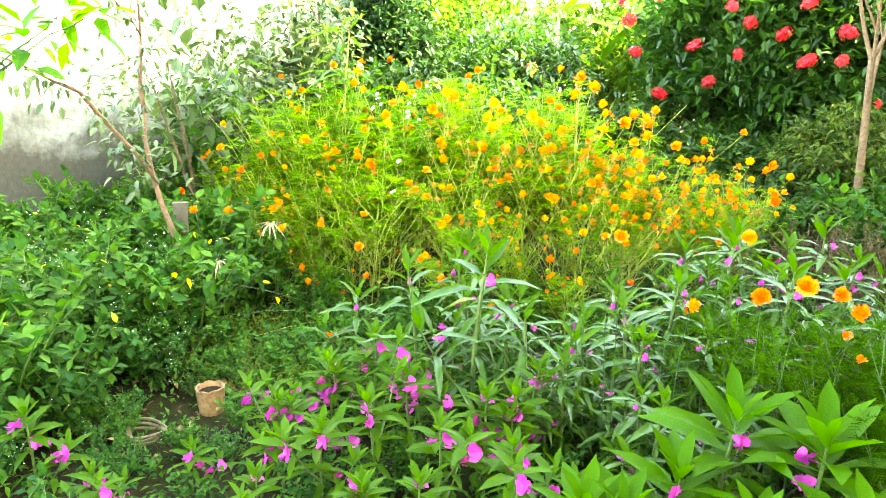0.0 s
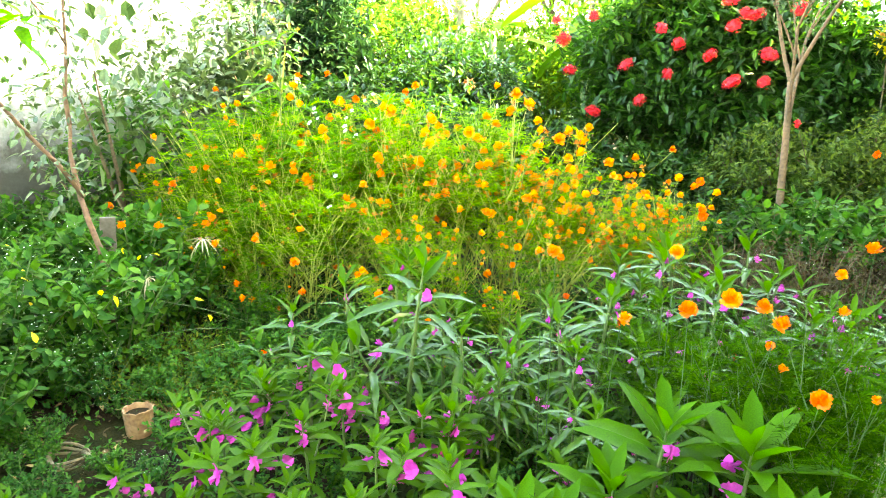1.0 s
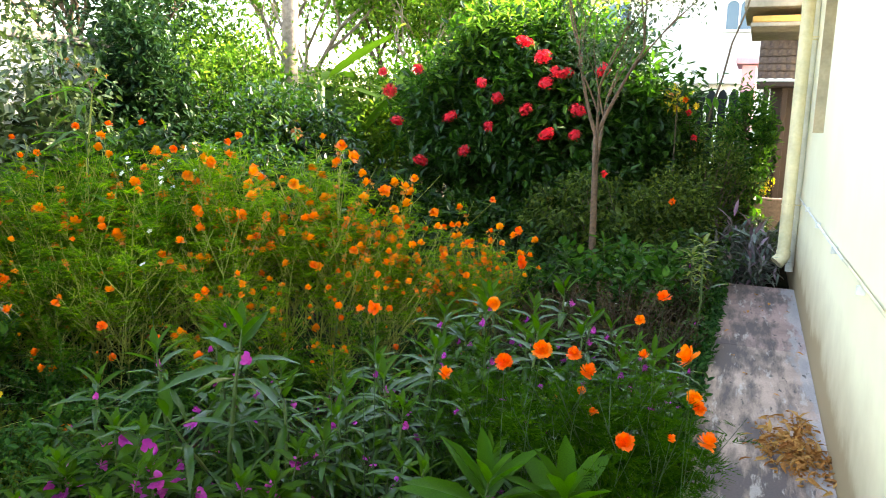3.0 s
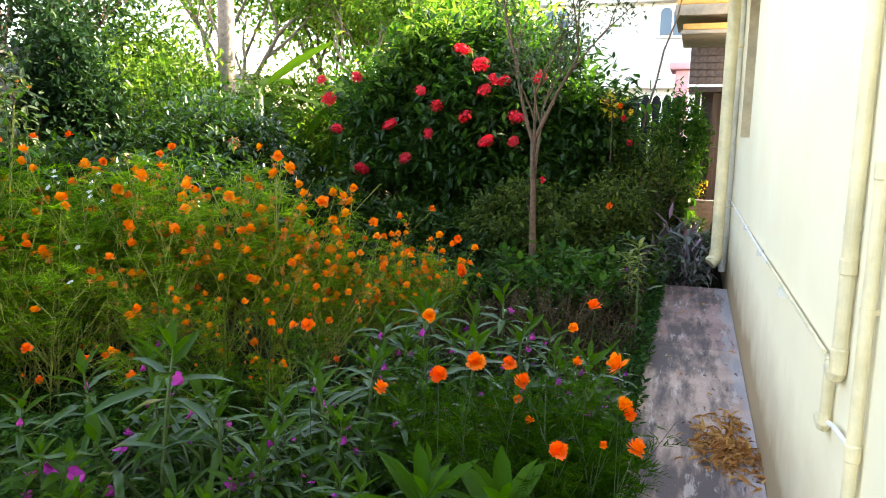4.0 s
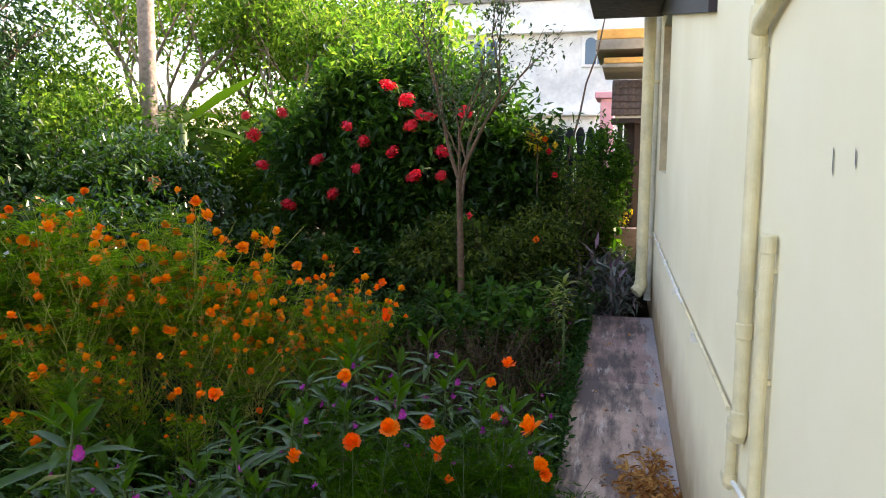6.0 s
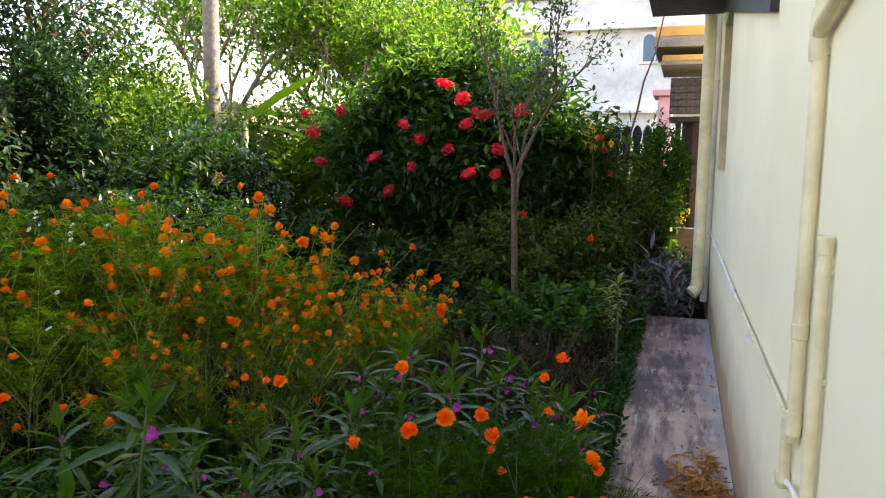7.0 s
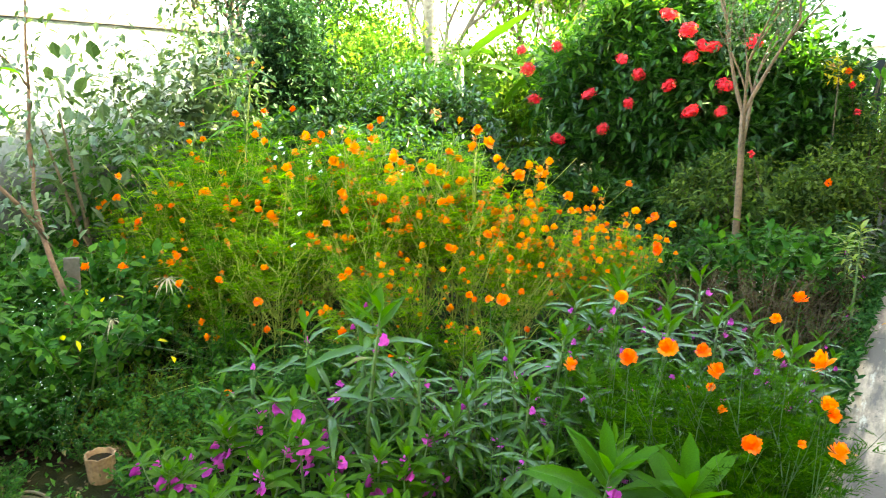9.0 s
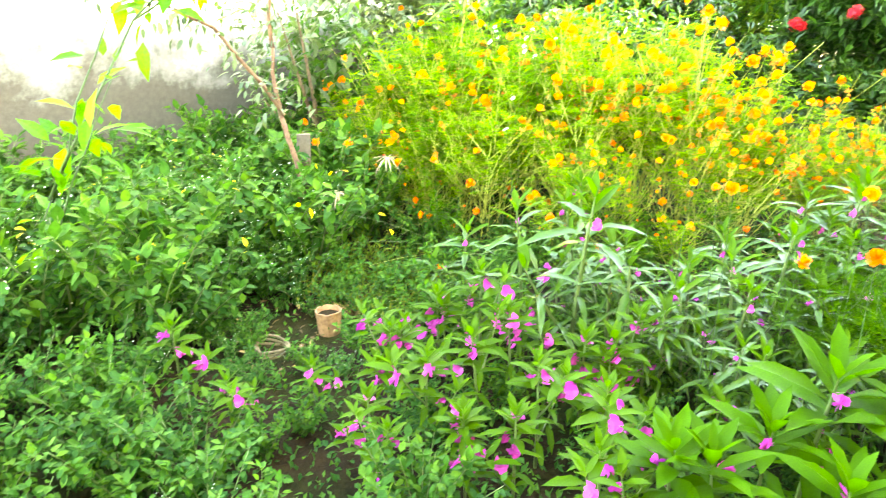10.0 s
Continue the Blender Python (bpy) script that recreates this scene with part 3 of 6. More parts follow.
far_building(-9.0, 6.0, 26.0, 34.0, 7.4, M_WHITEWASH, "white two storey building with arched blue windows",
             ((-0.48, 5.05, 0.9, 0.95), (2.6, 5.0, 0.95, 1.05), (-4.6, 5.0, 0.95, 1.05), (-4.6, 1.6, 0.95, 1.3)), ((6.2, 0.35), (3.2, 0.3)))
far_building(-0.06, 0.3, 19.0, 20.5, 3.3, M_PINK, "narrow pink outbuilding beside the white building", (), roof=M_PINK)
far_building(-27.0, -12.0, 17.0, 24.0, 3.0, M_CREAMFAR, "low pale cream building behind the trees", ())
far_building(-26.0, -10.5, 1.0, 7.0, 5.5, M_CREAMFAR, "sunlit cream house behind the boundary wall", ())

bw = new("boundary_wall")
tagged(bw, "tall whitewashed boundary wall, its foot dark with moss and painted shade", "wall", kind="structure")


def boundary_mat():
    m, nt, p, out = mat("mossy whitewash with shaded foot")
    n, mid = noise_tex(nt, 25, 6), noise_tex(nt, 2.2, 6, 0.65)
    sep = nt.nodes.new("ShaderNodeSeparateXYZ")
    c = nt.nodes.new("ShaderNodeTexCoord")
    nt.links.new(c.outputs["Object"], sep.inputs[0])
    h = nt.nodes.new("ShaderNodeMath")
    h.operation = "MULTIPLY_ADD"
    nt.links.new(mid.outputs[0], h.inputs[0])
    h.inputs[1].default_value = -1.6
    nt.links.new(sep.outputs["Z"], h.inputs[2])
    # dark foot: moss, deepened and raised to paint in the shade on the lower wall
    f = ramp(nt, h.outputs[0], [(0.0, (1, 1, 1)), (0.25, (0.75, 0.75, 0.75)), (0.75, (0, 0, 0))]).outputs[0]
    white = ramp(nt, n.outputs[0], [(0.3, (0.3, 0.32, 0.33)), (0.7, (0.44, 0.46, 0.47))]).outputs[0]
    moss_shade = ramp(nt, n.outputs[0], [(0.3, (0.032, 0.029, 0.024)), (0.7, (0.05, 0.045, 0.037))]).outputs[0]
    nt.links.new(mixc(nt, f, white, moss_shade), p.inputs["Base Color"])
    p.inputs["Roughness"].default_value = 0.9
    bump(nt, p, n.outputs[0], 0.5, 0.01)
    return m


M_BOUND = boundary_mat()
block("wall", M_BOUND, bw, -6.75, -6.5, -9.0, 4.6, SOIL - 0.3, 2.36, 0.01)
block("coping", M_SLAB, bw, -6.8, -6.45, -9.05, 4.65, 2.362, 2.45, 0.01, "dark weathered coping")
block("wall", M_BOUND, bw, -12.0, -6.752, 4.35, 4.6, SOIL - 0.3, 2.2, 0.01)


# iron fence with broad pointed pickets behind the flowering shrubs
fence = new("iron_fence")
fence.location = (-1.0, 9.35, SOIL - 0.1)
M_IRON = plain("dark blue iron", (0.004, 0.006, 0.01), (0.01, 0.014, 0.02), 40, 0.7, 0.2)
for z in (0.5, 1.95):
    block("rail", M_IRON, fence, 0.0, 1.38, -0.015, 0.015, z, z + 0.05, 0.004)
g = Geo()
prof = ((-0.05, 0.0), (0.05, 0.0), (0.05, 2.2), (0.072, 2.32), (0.045, 2.42), (0.0, 2.46), (-0.045, 2.42), (-0.072, 2.32), (-0.05, 2.2))
n = len(prof)
g.add([(px, y, pz) for y in (-0.03, -0.016) for px, pz in prof], [tuple(range(n)), tuple(range(2 * n - 1, n - 1, -1))] + [(i, i + n, (i + 1) % n + n, (i + 1) % n) for i in range(n)])
PICKET = g.mesh("picket", M_IRON)
for k in range(9):
    part("picket", PICKET, M_IRON, fence).location = (0.08 + k * 0.152, 0, 0.0)
tagged(fence, "dark iron fence with broad pointed pickets", "fence", kind="structure")


# ---- plants ----
def curve_pts(base, direction, length, bend, n=5, r=None):
    """Points of a stem that leaves base along direction and bends by a vector."""
    d, b = np.array(direction, float), np.array(bend, float)
    d = d / np.linalg.norm(d)
    return [np.array(base) + d * length * s + b * length * s * s for s in np.linspace(0, 1, n)]


# garden balsam: upright fleshy stem, whorled narrow leaves, magenta flowers in the axils
LEAF_BALSAM = []
for w, dr in ((0.32, 0.1), (0.3, 0.25), (0.26, 0.42)):
    g = Geo()
    v, f = leaf_shape(w, dr, 0.4, (0.36, 0.72))
    g.add(v, f)
    LEAF_BALSAM.append(g.mesh("leaf", M_BALSAM, True))
LEAF_NARROW = []
for w, dr in ((0.25, 0.2), (0.2, 0.45), (0.15, 0.62)):
    g = Geo()
    v, f = leaf_shape(w, dr, 0.4, (0.36, 0.72))
    g.add(v, f)
    LEAF_NARROW.append(g.mesh("leaf", M_BALSAMDARK if dr > 0.3 else M_BALSAM, True))
LEAF_BROAD = []
for w, dr in ((0.29, 0.1), (0.28, 0.22), (0.24, 0.4)):
    g = Geo()
    v, f = leaf_shape(w, dr, 0.4, (0.36, 0.72))
    g.add(v, f)
    LEAF_BROAD.append(g.mesh("leaf", M_BALSAMBIG, True))


def balsam_flower():
    g = Geo()
    rr = random.Random(5)
    for k in range(11):
        a = k * 2.4
        ln, w = rr.uniform(0.014, 0.024), rr.uniform(0.017, 0.025)
        lift = rr.uniform(-0.4, 0.9)
        c, s = math.cos(a), math.sin(a)
        pts = [(0, 0, 0)]
        for u, hw in ((0.5, 0.45), (0.85, 0.5), (1.0, 0.25)):
            for sg in (-1, 1):
                q = (ln * u, sg * hw * w, lift * ln * u * u + 0.003 * sg)
                pts.append((q[0] * c - q[1] * s, q[0] * s + q[1] * c, q[2]))
        g.add(pts, [(0, 1, 2), (1, 3, 4, 2), (3, 5, 6, 4)])
    return g.mesh("flower", M_MAGENTA, True)


FLOWER_BALSAM = balsam_flower()


def balsam(r, height, leaves, flowers, leaf_len, label, branches=0, blades=None):
    root = new("balsam_plant")
    g = Geo()
    lean = (r.uniform(-0.06, 0.06), r.uniform(-0.06, 0.06), 0)
    pts = curve_pts((0, 0, -0.03), (0, 0, 1), height + 0.03, lean, 5)
    g.tube(pts, [0.009, 0.008, 0.007, 0.006, 0.003], 6)
    axes = [(pts, leaves)]
    for k in range(branches):
        a = r.uniform(0, 6.28)
        b = curve_pts(pts[1 + k % 2], (math.cos(a), math.sin(a), 1.1), height * r.uniform(0.4, 0.6), (0, 0, 0.3), 4)
        g.tube(b, [0.006, 0.005, 0.004, 0.002], 5)
        axes.append((b, leaves // 2))
    part("stem", g, M_STEM, root)
    for line, count in axes:
        top = np.array(line)
        crown = int(count * (0.45 if blades is LEAF_NARROW else 0.66))
        for i in range(count):
            a = i * 2.4 + r.uniform(-0.25, 0.25)
            if i < count - crown:       # sparse arching leaves on the stem
                s = 0.22 + 0.6 * i / max(count - crown, 1)
                lift, size = r.uniform(-0.25, 0.35), leaf_len * r.uniform(0.75, 1.05)
            else:                       # the rosette at the top
                q = (i - count + crown) / max(crown - 1, 1)
                s = 0.78 + 0.22 * q
                lift, size = 0.3 + 1.5 * q * q + r.uniform(-0.15, 0.2), leaf_len * (1.1 - 0.55 * q * q) * r.uniform(0.9, 1.1)
            q = s * (len(top) - 1)
            j = min(int(q), len(top) - 2)
            p = top[j] + (top[j + 1] - top[j]) * (q - j)
            d = np.array([[math.cos(a), math.sin(a), lift]])
            bs = bases(d, size, r.uniform(-0.3, 0.3))[0]
            o = new("leaf", (blades or LEAF_BALSAM)[0 if s > 0.9 else (1 if s > 0.75 else 2)])
            o.parent = root
            m = Matrix([[*bs[0], p[0]], [*bs[1], p[1]], [*bs[2], p[2]], [0, 0, 0, 1]])
            o.matrix_basis = m
    spot = r.uniform(0, 6.28)
    for k in range(flowers):        # a loose cluster in the upper leaf axils
        line = axes[k % len(axes)][0]
        s = r.uniform(0.66, 0.9) * (len(line) - 1)
        p = line[int(s)] + (line[min(int(s) + 1, len(line) - 1)] - line[int(s)]) * (s - int(s))
        a = spot + k * 1.1 + r.uniform(-0.6, 0.6)
        rad = r.uniform(0.035, 0.055)
        o = new("flower", FLOWER_BALSAM)
        o.parent = root
        size = r.uniform(0.58, 0.8) if blades is LEAF_NARROW else r.uniform(1.2, 1.7)
        o.matrix_basis = Matrix.Translation((p[0] + rad * math.cos(a), p[1] + rad * math.sin(a), p[2] + r.uniform(-0.01, 0.02))) @ Euler((r.uniform(-0.4, 1.2), r.uniform(-0.7, 0.7), a)).to_matrix().to_4x4() @ Matrix.Scale(size, 4)
    return tagged(root, label, "flower", "balsam plants in the flower bed")


r = random.Random(11)
BALSAM = [balsam(r, 0.55, 25, 5, 0.15, "green balsam plant with magenta flowers in the soil", 1),
          balsam(r, 0.56, 24, 5, 0.155, "branching balsam plant with purple flowers in the soil", 2),
          balsam(r, 0.52, 24, 2, 0.245, "broad leaved bright green balsam plant with few flowers", 0, LEAF_BROAD),
          balsam(r, 0.55, 26, 2, 0.16, "slim narrow leaved balsam plant with lilac flowers", 1, LEAF_NARROW)]
# x, y of the plants, height of the crown above the path
ROWS = ((-1.85, -0.18, 0.4), (-1.78, -0.52, 0.35), (-2.24, 0.31, 0.5), (-1.89, 0.43, 0.68), (-1.46, 0.31, 0.9), (-1.76, 0.0, 0.5), (-1.45, -0.1, 0.45),
        (-1.41, 0.54, 0.6), (-1.19, 0.38, 0.6), (-0.95, 0.48, 0.5), (-0.96, 0.31, 0.45), (-1.0, 0.06, 0.42), (-1.44, -0.86, 0.3), (-1.4, -0.34, 0.42),
        (-1.1, -0.69, 0.33), (-1.08, -0.33, 0.4), (-1.11, -0.03, 0.42), (-0.79, -0.26, 0.4), (-0.53, -0.28, 0.36), (-0.6, -0.55, 0.36))
ROWS_RIGHT = ((-0.3, -0.12, 0.42), (-0.25, 0.08, 0.58), (0.04, 0.15, 0.58), (0.22, -0.1, 0.46), (0.0, -0.2, 0.4), (-0.45, -0.42, 0.4), (-0.3, -0.4, 0.4), (-0.85, 1.78, 0.72), (-0.41, 1.32, 0.74),
              (-0.87, 1.06, 0.65), (-0.88, 0.74, 0.6), (-0.79, 0.61, 0.5), (-2.34, -1.25, 0.42), (-1.45, -0.59, 0.38), (-0.95, -0.59, 0.36),
              (-0.55, 0.25, 0.42), (-0.6, 0.9, 0.5), (-0.25, 0.8, 0.5), (0.1, 0.75, 0.5), (0.15, 1.3, 0.55), (-0.3, 0.5, 0.45), (-1.95, -1.2, 0.25), (-1.9, -0.85, 0.22), (0.12, 4.7, 0.6), (0.2, 3.6, 0.3), (0.15, 2.6, 0.35), (0.22, 1.9, 0.38), (0.25, 2.25, 0.36))
BROADLEAF = ((-0.3, -0.12), (-0.25, 0.08), (0.04, 0.15), (0.22, -0.1), (0.0, -0.2), (-0.45, -0.42), (-0.3, -0.4))
ROWS_MID = ((-0.5, 2.35, 0.74), (-0.62, 2.15, 0.66), (-0.8, 2.05, 0.72), (-0.98, 2.15, 0.7), (-0.35, 2.2, 0.62), (-1.15, 1.95, 0.62), (-0.9, 1.8, 0.55), (-0.7, 1.85, 0.58), (0.15, 1.6, 0.62), (0.05, 1.85, 0.55), (-0.2, 2.3, 0.55),
            (-2.3, 1.4, 0.55), (-2.05, 1.0, 0.55), (-1.56, 0.83, 0.5), (-1.15, 0.8, 0.48), (-1.3, 1.4, 0.45), (-1.05, 1.6, 0.5), (-0.7, 1.45, 0.55), (-1.2, 1.15, 0.5), (-0.55, 1.75, 0.55),
            (-0.3, 1.9, 0.6), (-0.05, 1.6, 0.55), (-0.1, 2.0, 0.5), (-1.75, 0.7, 0.5), (-0.65, 0.35, 0.4), (-1.0, 0.25, 0.4))
for i, (x, y, top) in enumerate(ROWS + ROWS_RIGHT + ROWS_MID):
    src = BALSAM[3] if y > 0.2 or top > 0.6 else BALSAM[i % 2]
    if (x, y) in BROADLEAF:
        src = BALSAM[2]
    copy_thing(src, place(x, y, SOIL, r.uniform(0, 6.28), (top - SOIL) / (0.65 if src in BALSAM[2:] else 0.71), r.uniform(-0.06, 0.06)))
for i in range(26):
    x, y = r.uniform(-2.0, -0.2), r.uniform(-1.0, 1.2)
    if math.hypot(x - 0.55, y + 2.1) < 1.25 or (x < -1.6 and y < -0.5):
        continue
    copy_thing(BALSAM[r.choice((0, 1)) if y < 0.25 else 3], place(x, y, SOIL, r.uniform(0, 6.28), r.uniform(0.5, 0.78), r.uniform(-0.1, 0.1)))
for b in BALSAM:
    for o in (*b.children_recursive, b):
        bpy.data.objects.remove(o)


# sulphur cosmos: thin branching stems, feathery leaves, orange flowers
def cosmos_flower(rows=2, seed=1, material=None):
    g = Geo()
    rr = random.Random(seed)
    for ring in range(rows):
        n = 9 - ring
        for k in range(n):
            a = k * 2 * math.pi / n + ring * 0.39 + rr.uniform(-0.12, 0.12)
            ln = (0.03 - 0.006 * ring) * rr.uniform(0.8, 1.1)
            lift = (0.12 + 0.5 * ring) + rr.uniform(-0.35, 0.3)
            c, s = math.cos(a), math.sin(a)
            z0 = 0.002 + 0.004 * ring
            pts = []
            for u, hw in ((0.1, 0.002), (0.5, 0.0075), (0.82, 0.0095), (0.94, 0.008)):
                for sg in (-1, 1):
                    pts.append((ln * u * c - sg * hw * s, ln * u * s + sg * hw * c, z0 + lift * ln * u * u + 0.0015 * sg))
            for hw in (-0.0055, 0.0, 0.0055):
                u = 1.05 if hw else 0.93
                pts.append((ln * u * c - hw * s, ln * u * s + hw * c, z0 + lift * ln))
            g.add(pts, [(0, 1, 3, 2), (2, 3, 5, 4), (4, 5, 7, 6), (6, 9, 8), (6, 7, 9), (7, 10, 9)])
    me = g.mesh("flower", material or M_ORANGE, True)
    me.materials.append(M_CENTRE)
    bm = bmesh.new()
    bm.from_mesh(me)
    n = len(bm.faces)
    bmesh.ops.create_icosphere(bm, subdivisions=1, radius=0.007, matrix=Matrix.Translation((0, 0, 0.007)) @ Matrix.Diagonal((1, 1, 0.7, 1)))
    bm.faces.ensure_lookup_table()
    for fc in bm.faces[n:]:
        fc.material_index = 1
    bm.to_mesh(me)
    bm.free()
    return me


FLOWER_BED = [cosmos_flower(4, 4, M_ORANGELIT), cosmos_flower(5, 5, M_ORANGELIT), cosmos_flower(3, 6, M_ORANGELIT)]
FLOWER_COSMOS = [cosmos_flower(4, 1), cosmos_flower(5, 2), cosmos_flower(4, 3)]


def cosmos(r, height, spread, branches, flowers, feather, label, green=None, stalks=None, spent=0, arching=None):
    nr = np.random.RandomState(r.randint(0, 9999))
    root = new("cosmos_plant")
    stem, leaf = Geo(), Geo()
    tips, lines = [], []
    main = curve_pts((0, 0, -0.03), (r.uniform(-0.1, 0.1), r.uniform(-0.1, 0.1), 1), height * 0.8, (r.uniform(-0.15, 0.15), r.uniform(-0.15, 0.15), 0), 6)
    lines.append(main)
    stem.tube(main, [0.006, 0.005, 0.0045, 0.004, 0.003, 0.0018], 4, False)
    for k in range(branches):
        j = 1 + k % 4
        a = k * 2.4 + r.uniform(-0.4, 0.4)
        ln = height * r.uniform(0.35, 0.62) * (1.1 - 0.12 * j)
        b = curve_pts(main[j], (math.cos(a) * spread, math.sin(a) * spread, 0.9), ln, (0, 0, r.uniform(-0.1, 0.35)), 5)
        stem.tube(b, [0.0035, 0.003, 0.0026, 0.002, 0.0014], 3, False)
        lines.append(b)
        tips.append(b)
        for q in range(2):
            a2 = a + r.uniform(-1.2, 1.2)
            c = curve_pts(b[2 + q], (math.cos(a2) * spread, math.sin(a2) * spread, 1.2), ln * r.uniform(0.4, 0.75), (0, 0, r.uniform(-0.15, 0.2)), 4)
            stem.tube(c, [0.002, 0.0018, 0.0015, 0.0011], 3, False)
            lines.append(c)
            tips.append(c)
    for k in range(branches if arching is None else arching):
        a = r.uniform(0, 6.28)
        sp = r.uniform(0.2, 0.8)
        c = curve_pts(main[r.randint(0, 2)], (math.cos(a) * sp, math.sin(a) * sp, 0.8), height * r.uniform(0.4, 0.66), (math.cos(a) * 0.2, math.sin(a) * 0.2, r.uniform(-0.35, 0.1)), 5)
        stem.tube(c, [0.0026, 0.0023, 0.002, 0.0017, 0.0014], 3, False)
    # feathery leaves: a midrib with many thin blades
    blade = (np.array([(-0.07, 0, 0), (0.07, 0, 0.01), (0, 1, 0)]), [(0, 1, 2)])
    for _ in range(feather):
        line = lines[r.randint(0, len(lines) - 1)]
        s = r.uniform(0.08, 0.85) * (len(line) - 1)
        if line is main and s < 2:
            continue
        p = line[int(s)] + (line[min(int(s) + 1, len(line) - 1)] - line[int(s)]) * (s - int(s))
        a = r.uniform(0, 6.28)
        d = np.array([math.cos(a), math.sin(a), r.uniform(-0.1, 0.7)])
        d /= np.linalg.norm(d)
        ln = r.uniform(0.07, 0.14)
        u = np.linspace(0.2, 1, 7)
        u = np.repeat(u, 2)
        sg = np.tile([-1, 1], 7)
        side = np.cross(d, (0, 0, 1))
        side /= np.linalg.norm(side)
        if p[2] < height * r.uniform(0.14, 0.52):
            continue
        locs = p + d * (u * ln)[:, None] - np.array([0, 0, 1]) * (0.25 * ln * u * u)[:, None]
        dirs = d * 0.9 + side * (sg * 0.9)[:, None] + nr.normal(0, 0.22, (14, 3))
        leaf.scatter(*blade, bases(dirs, ln * (0.55 - 0.3 * u) * nr.uniform(0.8, 1.2, 14), nr.uniform(-0.6, 0.6, 14)), locs)
        e, w = p + d * ln * 0.95 - np.array([0, 0, 0.2 * ln]), 0.0011
        leaf.add([p - side * w, p + side * w, e], [(0, 1, 2)])
    tagged(part("stem", stem, stalks or M_STEMY, root), kind="stuff")
    tagged(part("leaves", leaf, green or M_COSMOS, root, "fine feathery green leaves"), kind="stuff")
    tips.sort(key=lambda q: -q[-1][2])
    for i in range(flowers):
        line = tips[int((i + r.random()) * len(tips) * 0.92 / max(flowers, 1)) % len(tips)]
        p = line[-1] + np.array([0, 0, 0.02])
        o = new("flower", FLOWER_BED[i % 3])
        o.parent = root
        o.matrix_basis = Matrix.Translation(p) @ Euler((r.uniform(-0.7, 0.7), r.uniform(-0.7, 0.7), r.uniform(0, 6.28))).to_matrix().to_4x4() @ Matrix.Scale(r.uniform(0.65, 1.2), 4)
    for i in range(spent):      # withered heads between the open ones
        p = tips[r.randint(0, len(tips) - 1)][-2 if i % 3 else -1]
        o = new("seed_head", SEED_HEAD)
        o.parent = root
        o.matrix_basis = Matrix.Translation(p + np.array([0, 0, 0.01])) @ Euler((r.uniform(-0.6, 0.6), r.uniform(-0.6, 0.6), r.uniform(0, 6.28))).to_matrix().to_4x4() @ Matrix.Scale(r.uniform(0.8, 1.25), 4)
    return tagged(root, label, "flower", "cosmos plants in the flower bed")


def seed_head():
    """A withered flower: a bristling tuft of narrow brown and orange scales."""
    nr = np.random.RandomState(12)
    g = Geo()
    d = rand_dirs(nr, 16, 0.7)
    g.scatter(*small_leaf(0.26, 0.05), bases(d, nr.uniform(0.014, 0.028, 16), nr.uniform(-1, 1, 16)), np.zeros((16, 3)))
    return g.mesh("seed_head", M_SPENT)


SEED_HEAD = seed_head()
COSMOS = [cosmos(r, 1.0, 0.55, 8, 4, 210, "orange cosmos plant with feathery leaves, leaning in the bed"),
          cosmos(r, 1.05, 0.7, 9, 12, 160, "tall orange cosmos in full bloom in the bed", spent=12),
          cosmos(r, 0.95, 0.85, 8, 3, 190, "sprawling cosmos with orange flowers and seed heads", spent=4),
          cosmos(r, 1.0, 0.75, 8, 1, 230, "feathery cosmos plant in a shaded green with few orange flowers", M_COSMOSMID, M_STEM),
          cosmos(r, 1.0, 0.6, 8, 2, 230, "leafy light green cosmos plant with scattered orange flowers", M_COSMOSLEAFY)]


BED_X = (-5.0, -4.3, -3.5, -2.7, -2.3, -1.95, -1.6, -1.35, -1.05)      # along the bed: its front edge, and its height at the back
BED_FRONT = (0.8, 0.68, 0.85, 1.02, 1.38, 1.62, 1.8, 2.35, 2.9)
BED_TOP = (1.22, 1.46, 1.52, 1.46, 1.34, 1.08, 0.94, 0.88, 0.74)


def in_bed(x, y):
    """How tall the cosmos stand at a place, 0 outside of the bed."""
    front = np.interp(x, BED_X, BED_FRONT) + 0.16 * noise.noise((x * 1.9, 0.0, 5.0))
    deep = y - front
    if not -5.0 < x < -1.25 or deep < 0 or deep > np.interp(x, (-5.0, -3.0, -1.2), (1.7, 2.2, 1.35)):
        return 0.0
    if ((x + 2.9) / 0.3) ** 2 + ((y - 1.45) / 0.5) ** 2 < 1:      # a dark hollow between two clusters
        return 0.0
    if noise.noise((x * 2.4, y * 2.4, 9.0)) < -0.3:      # gaps between the plants
        return 0.0
    top = np.interp(x, BED_X, BED_TOP) + 0.16 * noise.noise((x * 1.4, y * 1.4, 2.0))
    return 0.38 + (top - 0.38) * min(1.0, deep / 1.15) ** 0.85


count = 0
while count < 120:
    x, y = r.uniform(-5.0, -1.05), r.uniform(0.3, 4.6)
    h = in_bed(x, y)
    if h:
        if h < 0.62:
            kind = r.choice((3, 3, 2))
        elif x > -2.4:
            kind = 1
        else:
            kind = r.choice((0, 1, 1, 2, 4) if x > -3.1 else (0, 2, 4, 4))
        copy_thing(COSMOS[kind], place(x, y, SOIL, r.uniform(0, 6.28), (h - SOIL) * r.uniform(0.72, 1.12) / 1.08, r.uniform(-0.16, 0.16)))
        count += 1
